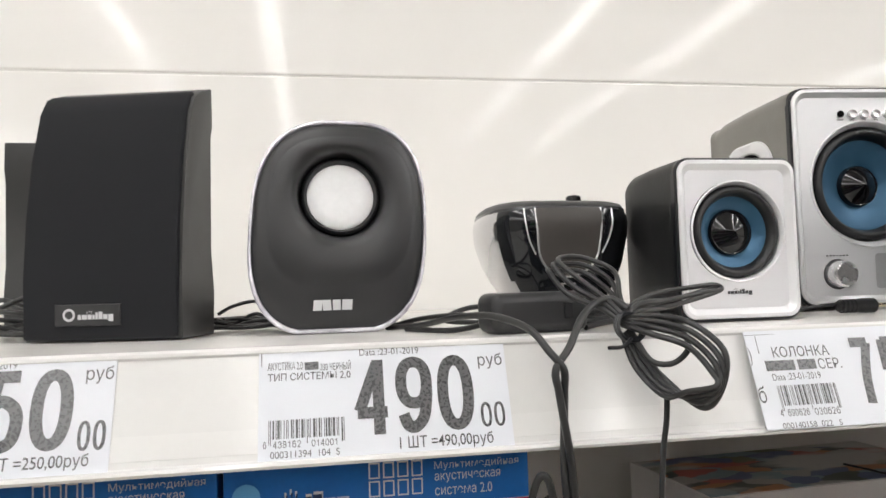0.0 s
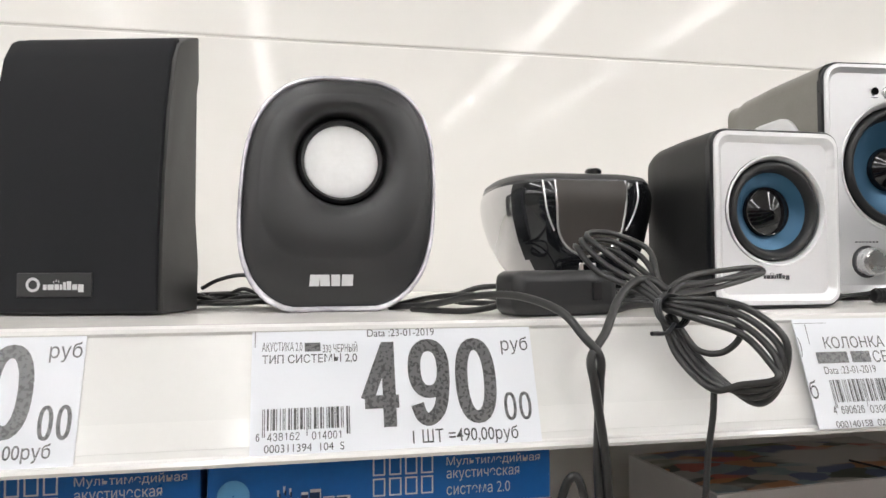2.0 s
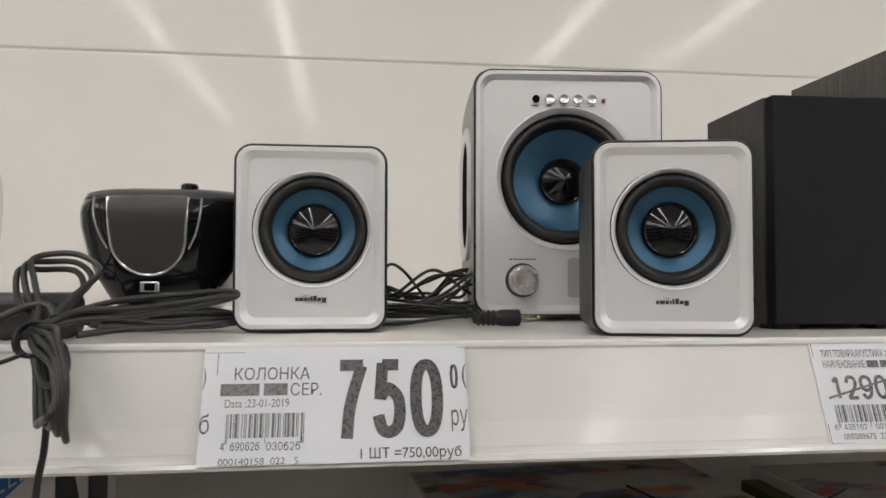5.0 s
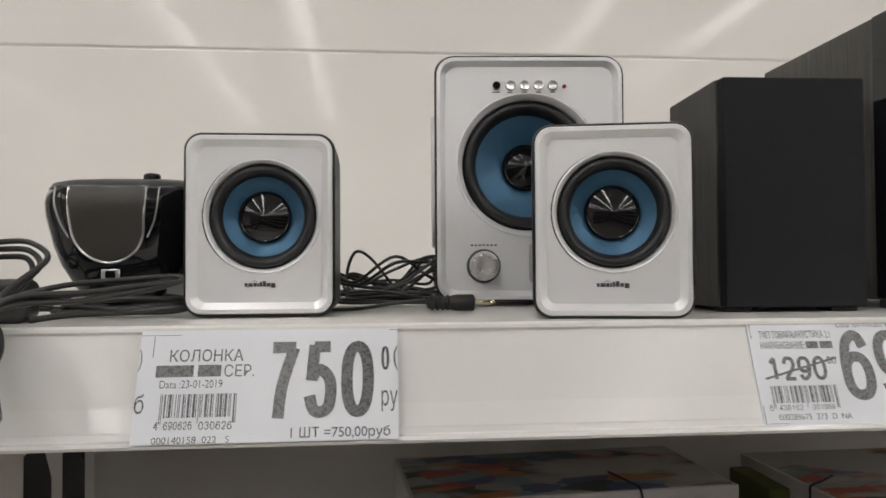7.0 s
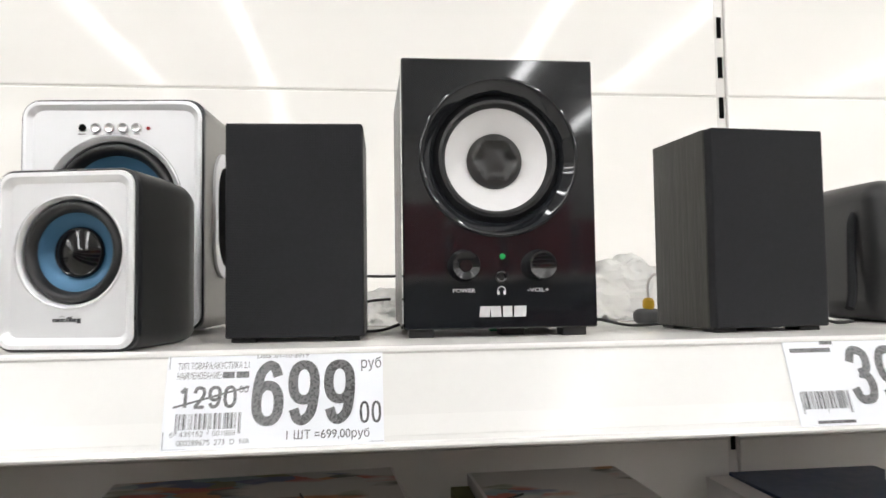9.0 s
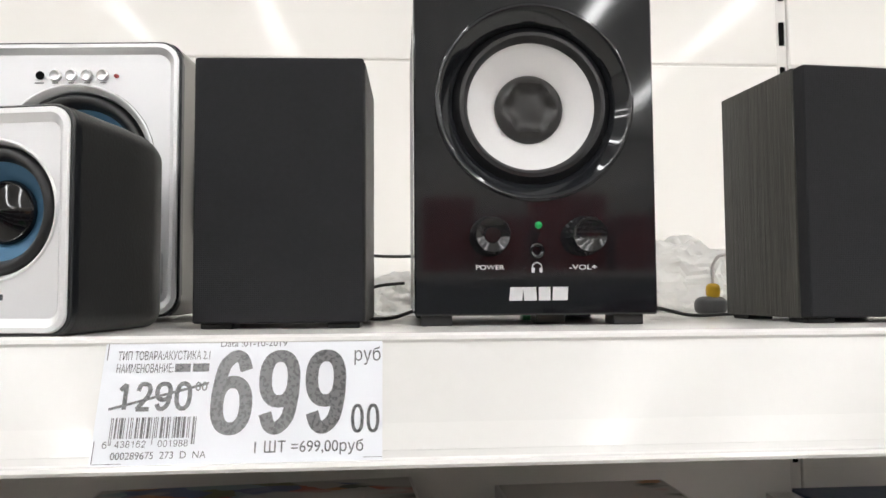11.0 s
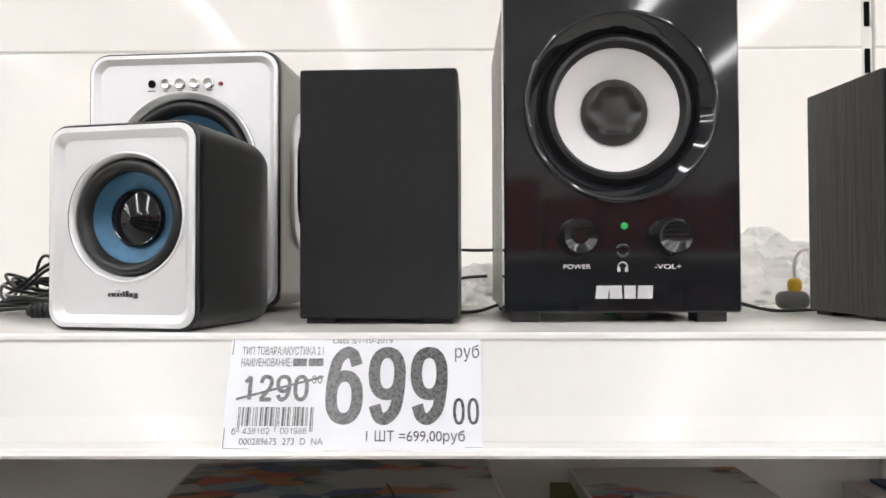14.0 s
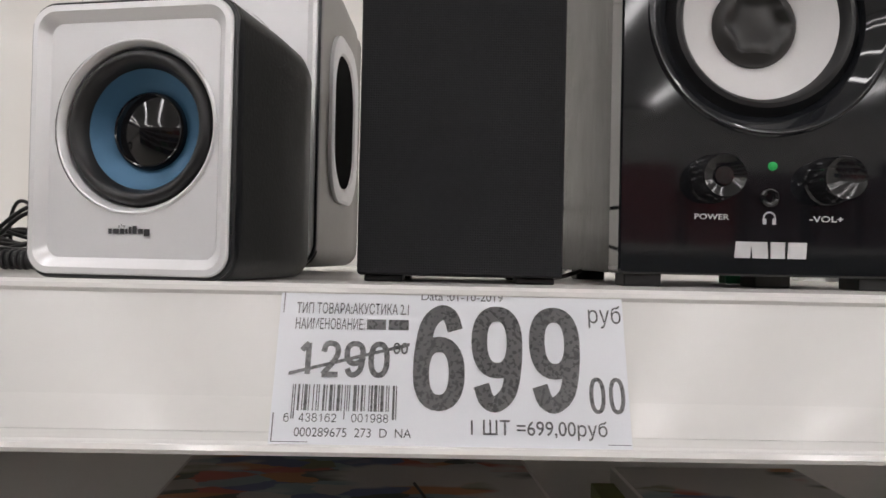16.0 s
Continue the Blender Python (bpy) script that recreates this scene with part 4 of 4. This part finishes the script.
def coil(cx, cy, cz, rx, ry, rz, n, seed, step=8):
    rnd = random.Random(seed)
    pts = []
    for i in range(n * step):
        a = 2 * math.pi * i / step
        k = 0.75 + 0.45 * rnd.random()
        pts.append((cx + rx * k * math.cos(a), cy + ry * k * math.sin(a), cz + rz * (0.1 + 0.9 * rnd.random() * (0.5 + 0.5 * math.sin(a * 0.5 + seed)))))
    return pts


z0 = SHELF + R1
# hanging twisted pair
tw1, tw2 = [], []
for i in range(26):
    z = 1.383 - 0.011 * i
    a = 0.95 * i * 0.55
    tw1.append((0.1240 + 0.0021 * math.cos(a) + 0.05 * (1.383 - z), 0.3712 + 0.0021 * math.sin(a), z))
    tw2.append((0.1240 - 0.0021 * math.cos(a) + 0.05 * (1.383 - z), 0.3712 - 0.0021 * math.sin(a), z))
cable("speaker_lead", "thick black leads twisted together, hanging over the rail", [
    [(0.050, 0.53, z0), (0.068, 0.485, z0 + 0.003), (0.085, 0.445, z0 + 0.009), (0.100, 0.415, z0 + 0.010), (0.113, 0.388, 1.4035), (0.120, 0.375, 1.392)] + tw1,
    [(0.172, 0.392, 1.412), (0.166, 0.398, 1.4175), (0.156, 0.397, 1.4165), (0.143, 0.388, 1.408), (0.132, 0.3775, 1.394)] + tw2], 0.0021)
# tied bundle
runs = []
for k in range(4):
    o = 0.0029 * (k - 1.5)
    runs.append([(x + 0.005 * f, y + 0.0086 * f, z) for f, (x, y, z) in zip((0, 0.5, 0.8, 0.8, 0.8, 1, 1, 1, 0.6), [(0.166 + 0.3 * o, 0.384, 1.402 + 0.5 * o), (0.175 + o, 0.364, 1.399 + o), (0.184 + 0.4 * o, 0.346 - 0.3 * o, 1.393 + 1.2 * o), (0.191 + 0.6 * o, 0.334 - 0.5 * o, 1.380 + o), (0.190 + 0.5 * o, 0.333 + 0.5 * o, 1.367 - 0.4 * o), (0.183 + o, 0.344 + 0.4 * o, 1.3610 - o), (0.174 + 0.5 * o, 0.359 + o, 1.367 + o), (0.168 + 0.8 * o, 0.371, 1.379 + 0.6 * o), (0.165 + 0.5 * o, 0.382, 1.396 + 0.4 * o)])])
for k in range(3):
    o = 0.004 * (k - 1)
    runs.append([(0.167, 0.383, 1.400 + 0.4 * o), (0.161 + 0.5 * o, 0.397, 1.411 + 0.5 * o), (0.149 + o, 0.415, 1.423 + o), (0.1425 + 0.8 * o, 0.430, 1.436 + 0.7 * o), (0.150 + o, 0.441, 1.4385 + 1.1 * o), (0.165 + 0.5 * o, 0.440, 1.4375 + o), (0.176 + o, 0.428, 1.428 + o), (0.173, 0.405, 1.414 + 0.6 * o), (0.168, 0.385, 1.400)])
for k in range(2):
    o = 0.004 * (k - 0.5)
    runs.append([(0.166, 0.384, 1.401), (0.180, 0.396, 1.409 + o), (0.205, 0.412, 1.411 + o), (0.235, 0.423, 1.416 + 0.6 * o), (0.250, 0.4275, 1.419), (0.247, 0.430, 1.4215 + 0.3 * o), (0.225, 0.424, 1.418 + 1.2 * o), (0.195, 0.410, 1.414 + 1.3 * o), (0.172, 0.394, 1.408), (0.166, 0.386, 1.400)])
runs.append([(0.171, 0.376, 1.398), (0.186, 0.364, 1.3965), (0.190, 0.360, 1.387), (0.184, 0.365, 1.379), (0.175, 0.371, 1.380), (0.169, 0.377, 1.391)])
runs.append([(0.180, 0.366, 1.366), (0.1790, 0.366, 1.350), (0.176, 0.366, 1.330), (0.1745, 0.368, 1.29), (0.174, 0.37, 1.22), (0.174, 0.372, 1.12)])
runs = [[(x, y, z + 0.054 * (0.4625 - y)) for x, y, z in run] for run in runs]
bundle = cable("cable_bundle", "bundled black speaker cable tied in loops, hanging over the shelf edge", runs, 0.0016)
tie = bmesh.new()
for j in range(3):
    tube([(0.1675 + 0.0075 * math.cos(a), 0.3785 + 0.002 * j + 0.003 * math.sin(a), 1.4030 + 0.0075 * math.sin(a)) for a in [2 * math.pi * i / 10 for i in range(11)]], 0.0010, 3, 6, tie)
tube([(0.166, 0.376, 1.397), (0.158, 0.369, 1.3935), (0.149, 0.366, 1.3935)], 0.0011, 5, 6, tie)
part("wire_tie", tie, M["edge"], bundle, "black wire tie")
cable("loose_lead", "thin black lead end hanging below the rail", [
    [(0.098, 0.395, 1.12), (0.103, 0.384, 1.26), (0.107, 0.376, 1.312), (0.112, 0.372, 1.3295), (0.1175, 0.3715, 1.321), (0.122, 0.374, 1.28), (0.126, 0.38, 1.10)],
    [(0.104, 0.390, 1.12), (0.109, 0.382, 1.25), (0.1135, 0.3755, 1.306), (0.1175, 0.3750, 1.317), (0.1230, 0.376, 1.306), (0.1275, 0.380, 1.26), (0.129, 0.385, 1.10)]], 0.0021)
cable("cable_coil", "loose black cables lying in loops on the shelf", [
    [(0.055, 0.55, z0), (0.075, 0.52, z0 + 0.006), (0.10, 0.50, z0 + 0.008), (0.125, 0.49, z0 + 0.004), (0.15, 0.50, z0 + 0.003), (0.18, 0.51, z0)],
    [(0.06, 0.50, z0), (0.085, 0.465, z0), (0.11, 0.47, z0 + 0.004), (0.13, 0.50, z0 + 0.012), (0.11, 0.53, z0 + 0.012), (0.09, 0.52, z0 + 0.004), (0.12, 0.50, z0 + 0.002)],
    [(0.165, 0.44, z0), (0.185, 0.455, z0 + 0.002), (0.21, 0.470, z0 + 0.002), (0.24, 0.475, z0 + 0.004), (0.26, 0.50, z0 + 0.001)],
    coil(0.20, 0.505, z0, 0.042, 0.025, 0.012, 5, 3)], 0.0019)
cable("thin_cable_coil", "tangle of thin black cable on the shelf", [
    coil(0.372, 0.60, z0, 0.045, 0.032, 0.042, 9, 5), coil(0.37, 0.585, z0, 0.045, 0.030, 0.014, 5, 8),
    [(0.335, 0.62, z0), (0.334, 0.615, 1.425), (0.341, 0.612, 1.441), (0.353, 0.612, 1.436), (0.37, 0.615, 1.415), (0.38, 0.62, z0)],
    [(0.345, 0.59, z0), (0.375, 0.61, 1.416), (0.395, 0.62, 1.428), (0.42, 0.64, 1.434)],
    [(0.30, 0.53, z0), (0.34, 0.512, z0), (0.37, 0.507, z0 + 0.004), (0.392, 0.507, z0 + 0.006)]], 0.0013)
cable("rear_cable_coil", "tangled thin black cable behind the curved speaker", [
    coil(-0.045, 0.60, z0, 0.030, 0.025, 0.016, 5, 11), coil(-0.05, 0.585, z0, 0.04, 0.02, 0.01, 4, 13),
    [(-0.074, 0.585, 1.412), (-0.062, 0.58, 1.418), (-0.045, 0.58, 1.421), (-0.030, 0.575, 1.414), (-0.018, 0.57, z0 + 0.003)]], 0.0014)
cable("side_cable_coil", "coiled black cable beside the shelf's speakers", [coil(-0.20, 0.60, z0, 0.035, 0.05, 0.035, 6, 21)], 0.0019)
cable("audio_lead", "thin black lead between the black speakers", [
    [(0.74, 0.61, 1.449), (0.71, 0.622, 1.4455), (0.68, 0.624, 1.4455), (0.65, 0.61, 1.449)],
    [(0.70, 0.62, 1.424), (0.68, 0.63, 1.422), (0.66, 0.63, 1.415), (0.64, 0.62, z0)], [(0.705, 0.56, z0 + 0.004), (0.69, 0.55, z0), (0.675, 0.545, z0), (0.66, 0.55, z0 + 0.004)],
    [(0.852, 0.56, 1.422), (0.862, 0.552, 1.415), (0.860, 0.545, 1.407), (0.875, 0.545, 1.405), (0.90, 0.55, z0), (0.925, 0.555, z0), (0.95, 0.57, z0)],
    [(0.85, 0.57, 1.418), (0.857, 0.56, 1.424), (0.864, 0.555, 1.416)],
    [(1.03, 0.53, 1.418), (1.05, 0.53, 1.409), (1.075, 0.53, z0), (1.10, 0.54, z0)]], 0.0013)


def inline_box(m):
    t = thing("inline_control", "black plastic in-line box on a speaker cable", "adapter", m)
    part("case", box(0, 0.064, 0, 0.030, 0, 0.0245, 0.0060, 4), M["satin"], t)
    part("strain_relief", tube([(0.063, 0.015, 0.012), (0.074, 0.014, 0.011)], 0.003), M["rubber"], t)
    part("side_switch", box(0.046, 0.052, -0.001, 0.003, 0.008, 0.018, 0.0006), M["rubber"], t)
    return t


inline_box(pose(0.1030, 0.4240, SHELF + 0.0003, 0, 0, 9))


def jack_plug(m):
    t = thing("audio_jack", "black audio plug with a metal tip lying on the shelf", "plug", m)
    part("grip", lathe([(0.0015, -0.016), (0.0040, -0.015), (0.0046, 0.0), (0.0051, 0.002), (0.0056, 0.004), (0.0056, 0.016), (0.0040, 0.017)], 0, 0.0058, 20, True, True), M["rubber"], t, "black moulded grip")
    for i in range(4):
        part("rib", lathe([(0.0046, -0.013 + 0.0035 * i), (0.0053, -0.0125 + 0.0035 * i), (0.0053, -0.0115 + 0.0035 * i), (0.0046, -0.011 + 0.0035 * i)], 0, 0.0058, 20), M["rubber"], t)
    part("tip", lathe([(0.0018, 0.017), (0.0018, 0.022), (0.0015, 0.0222), (0.0018, 0.0226), (0.0018, 0.027), (0.0012, 0.0285), (0.0016, 0.030), (0.0005, 0.032)], 0, 0.0058, 16, True, True), M["brass"], t, "bright metal tip")
    return t


jack_plug(pose(0.4080, 0.5060, SHELF + 0.0003, 0, 0, -88))


def yellow_plug(m):
    t = thing("audio_plug", "grey plug with a yellow collar lying by the speaker", "plug", m)
    part("grip", box(-0.014, 0.012, -0.007, 0.007, 0, 0.014, 0.0062, 4), M["greyplug"], t, "grey moulded grip")
    part("collar", box(-0.004, 0.006, -0.005, 0.005, 0.012, 0.024, 0.0042, 4), M["yellow"], t, "yellow plastic collar")
    part("wire", tube([(0.001, 0, 0.023), (0.001, 0, 0.036), (0.006, 0, 0.044), (0.014, 0.002, 0.046)], 0.0012), M["carton_white"], t, "white wire")
    return t


yellow_plug(pose(0.9340, 0.5900, SHELF + 0.0003, 0, 0, 10))


def film_bag(m, w, d, h, seed):
    bm = bmesh.new()
    bmesh.ops.create_icosphere(bm, subdivisions=5, radius=1)
    for v in bm.verts:
        k = 1 + 0.28 * noise.noise(v.co * 2.1 + Vector((seed, 0, 0))) + 0.10 * abs(noise.noise(v.co * 5.0 + Vector((seed, 4, 0))))
        v.co = Vector((v.co.x * w * k, v.co.y * d * k, max(v.co.z * k, -0.55) * h))
    lo = min(v.co.z for v in bm.verts)
    bmesh.ops.translate(bm, vec=(0, 0, -lo), verts=bm.verts)
    return solid("plastic_bag", bm, M["bag"], "crumpled milky plastic bag behind the speakers", "plastic bag", m, "plastic bags", angle=20)


film_bag(pose(0.955, 0.70, SHELF), 0.050, 0.05, 0.042, 1)
film_bag(pose(0.700, 0.68, SHELF), 0.030, 0.04, 0.022, 5)


# ---- cartons on the shelf below ----
LOW = 1.06


def blue_carton(m, label):
    t = thing("speaker_carton", label, "carton", m, "blue and white speaker cartons")
    W, D, H = 0.170, 0.235, 0.282
    zb = 0.2455
    part("carton_body", box(0, W, 0, D, 0, zb, 0.001), M["carton_white"], t, "white lower half with printed pictures")
    part("blue_band", box(0, W, 0, D, zb, H, 0.001), M["carton_blue"], t, "blue upper band")
    dip = [(0.002, zb + 0.001), (0.008, zb - 0.006), (0.016, zb - 0.0105), (0.068, zb - 0.0105), (0.076, zb - 0.006), (0.084, zb + 0.001)]
    bm = bmesh.new()
    bm.faces.new([bm.verts.new((x, -0.0004, z)) for x, z in dip])
    part("band_dip", bm, M["carton_blue"], t)
    part("red_line", plate([(0.084, W, zb - 0.0010, zb + 0.0002)], -0.0006), M["carton_red"], t)
    bm = bmesh.new()
    for (x0, z0_), (x1, z1_) in zip(dip, dip[1:]):
        bm.faces.new([bm.verts.new(p) for p in ((x0, -0.0006, z0_ - 0.0012), (x1, -0.0006, z1_ - 0.0012), (x1, -0.0006, z1_), (x0, -0.0006, z0_))])
    part("red_curve", bm, M["carton_red"], t)
    for i, s in enumerate(("Мультимедийная", "акустическая", "система 2.0")):
        zt = zb + 0.0185 - 0.0068 * i
        wd = (0.049, 0.038, 0.033)[i]
        text_mesh("lettering", s, 0.115, 0.115 + wd, zt, zt + 0.0054, -0.0007, M["carton_white"], t)
    for i in range(4):
        for zc in (zb + 0.0165, zb + 0.0065):
            x = 0.078 + 0.0080 * i
            q = [(x, x + 0.0008, zc, zc + 0.0088), (x + 0.0054, x + 0.0062, zc, zc + 0.0088), (x + 0.0008, x + 0.0054, zc, zc + 0.0008), (x + 0.0008, x + 0.0054, zc + 0.0080, zc + 0.0088)]
            part("title_shape", plate(q, -0.0007), M["carton_white"], t)
    logo_bars(t, 0.044, zb + 0.0055, 0.047, 0.0110, -0.0007, M["carton_white"], "logo_edge")
    logo_bars(t, 0.044, zb + 0.0055, 0.044, 0.0085, -0.0009, M["navy"])
    part("logo_disc", lathe([(0.0075, -0.0008), (0.0004, -0.0008)], 0.012, zb + 0.011, 24), mat("light_blue_print", (0.12, 0.36, 0.62), 0.4), t, "round light-blue emblem")
    part("picture", plate([(0.045, 0.085, 0.02, 0.16), (0.10, 0.14, 0.02, 0.16)], -0.0007), M["edge"], t, "picture of two black speakers")
    for j in range(4):
        for zc in (zb + 0.019, zb + 0.006):
            y = 0.018 + 0.014 * j
            bm = bmesh.new()
            bm.faces.new([bm.verts.new((W + 0.0007, y + p, zc + r)) for p, r in ((0, 0), (0.010, 0), (0.010, 0.0014), (0.0016, 0.0014), (0.0016, 0.0095), (0, 0.0095))])
            part("side_title_shape", bm, M["carton_white"], t)
    bm = bmesh.new()
    bm.faces.new([bm.verts.new(p) for p in ((W + 0.0006, 0.002, zb - 0.004), (W + 0.0006, D - 0.002, zb + 0.030), (W + 0.0006, D - 0.002, 0.01), (W + 0.0006, 0.002, 0.01))])
    part("side_panel", bm, M["carton_white"], t)
    bm = bmesh.new()
    for y, zt in ((0.13, zb + 0.0), (0.19, zb + 0.02)):
        bm.faces.new([bm.verts.new((W + 0.001, y + a, b)) for a, b in ((-0.02, 0.03), (0.022, 0.03), (0.022, zt - 0.03), (0.010, zt - 0.006), (-0.006, zt), (-0.02, zt - 0.004))])
    part("side_picture", bm, M["edge"], t, "printed black speaker silhouettes")
    return t


blue_carton(pose(-0.0505, 0.4205, LOW), "blue and white speaker carton under the shelf edge")
blue_carton(pose(-0.2235, 0.4215, LOW), "blue and white speaker carton beside its twin")


def flat_carton(m, w, d, h, label, top, front, name="flat_carton"):
    t = thing(name, label, "carton", m, "cartons on the lower shelf")
    part("carton_body", box(0, w, 0, d, 0, h, 0.0012), front, t)
    part("top_print", box(0.004, w - 0.004, 0.004, d - 0.004, h - 0.001, h + 0.0006), top, t, "colourful printed top")
    return t


PIC = [(0.42, 0.10, 0.07), (0.10, 0.13, 0.25), (0.16, 0.17, 0.08), (0.40, 0.38, 0.36), (0.07, 0.08, 0.06), (0.22, 0.30, 0.34), (0.45, 0.20, 0.08)]
c = flat_carton(pose(0.390, 0.7020, LOW, 0, 0, 4.5), 0.336, 0.165, 0.1450, "white carton with a colourful top picture", printed("top_picture", (0.5, 0.48, 0.46), PIC, 14, 1), M["carton_white"])
logo_bars(c, 0.272, 0.1200, 0.050, 0.009, -0.0007, M["carton_blue"])
part("tape_lead", tube([(0.220, 0.06, 0.1473), (0.227, 0.02, 0.1473), (0.2295, -0.0012, 0.1440), (0.231, -0.0015, 0.11)], 0.0013), M["cable"], c, "thin black strap")
c = flat_carton(pose(0.814, 0.6350, LOW, 0, 0, 1.5), 0.198, 0.25, 0.135, "white carton with a colourful top picture and navy side", printed("top_picture_b", (0.5, 0.48, 0.46), PIC, 16, 4), M["carton_white"])
part("side_print", box(-0.0007, -0.0001, 0.004, 0.246, 0.004, 0.108), M["navy"], c, "navy printed side")
part("tape_lead", tube([(-0.0014, 0.105, 0.10), (-0.0014, 0.108, 0.131), (0.003, 0.110, 0.1370), (0.020, 0.120, 0.1372), (0.045, 0.138, 0.1372)], 0.0013), M["cable"], c, "thin black strap")
c = flat_carton(pose(0.400, 0.500, LOW), 0.365, 0.172, 0.127, "open brown carton on the lower shelf", M["brown"], M["brown"], "brown_carton")
c = thing("navy_carton", "navy blue carton with a white edge", "carton", pose(1.160, 0.718, LOW, 0, 0, 0), "cartons on the lower shelf")
part("carton_body", box(0.035, 0.26, 0, 0.23, 0, 0.104, 0.0015), M["navy"], c)
part("white_edge", box(0, 0.0345, 0.002, 0.228, 0.0, 0.100, 0.001), M["carton_white"], c, "white spine")
part("cover_print", plate([(0.10, 0.135, 0.15, 0.163)], -0.0007), M["carton_white"], c)


# ---- the other side of the aisle, mirrored in the glossy fronts ----
opp = thing("opposite_shelving", "white shop shelving across the aisle", "shelving", pose(0, -1.75, 0))
part("back_panel", box(-2.6, 3.4, -0.42, -0.40, 0.0, 1.85, 0.002), M["shelf"], opp)
for z in (0.15, 0.62, 1.05, 1.48):
    part("board", box(-2.6, 3.4, -0.40, 0.0, z - 0.03, z, 0.002), M["shelf"], opp)
pack_cols = [(0.35, 0.03, 0.03), (0.50, 0.20, 0.03), (0.03, 0.22, 0.06), (0.02, 0.03, 0.06), (0.03, 0.05, 0.16), (0.10, 0.02, 0.03), (0.05, 0.05, 0.05)]
packs = [mat("pack_print", c, 0.4, 0, 0.3, 25) for c in pack_cols]
rnd = random.Random(4)
for z in (0.15, 0.62, 1.05, 1.48):
    x = -2.5
    while x < 3.2:
        w, h = rnd.uniform(0.14, 0.26), rnd.uniform(0.2, 0.34)
        i = rnd.choice((0, 1, 0, 5) if z > 1.4 and 0.5 < x < 1.7 else (3, 4, 5, 6, 5, 2))
        p = thing("retail_pack", "coloured cardboard pack on the shelving across the aisle", "pack", pose(x, -1.79, z), "packs across the aisle")
        part("carton_body", box(0, w, -0.2, 0, 0, h, 0.002), packs[i], p)
        x += w + rnd.uniform(0.01, 0.05)

c = thing("small_carton", "small dark olive carton on the lower shelf", "carton", pose(0.783, 0.775, LOW), "cartons on the lower shelf")
part("carton_body", box(0, 0.024, 0, 0.09, 0, 0.124, 0.001), M["olive"], c)
part("front_print", plate([(0.004, 0.020, 0.06, 0.10)], -0.0007), M["navy"], c)
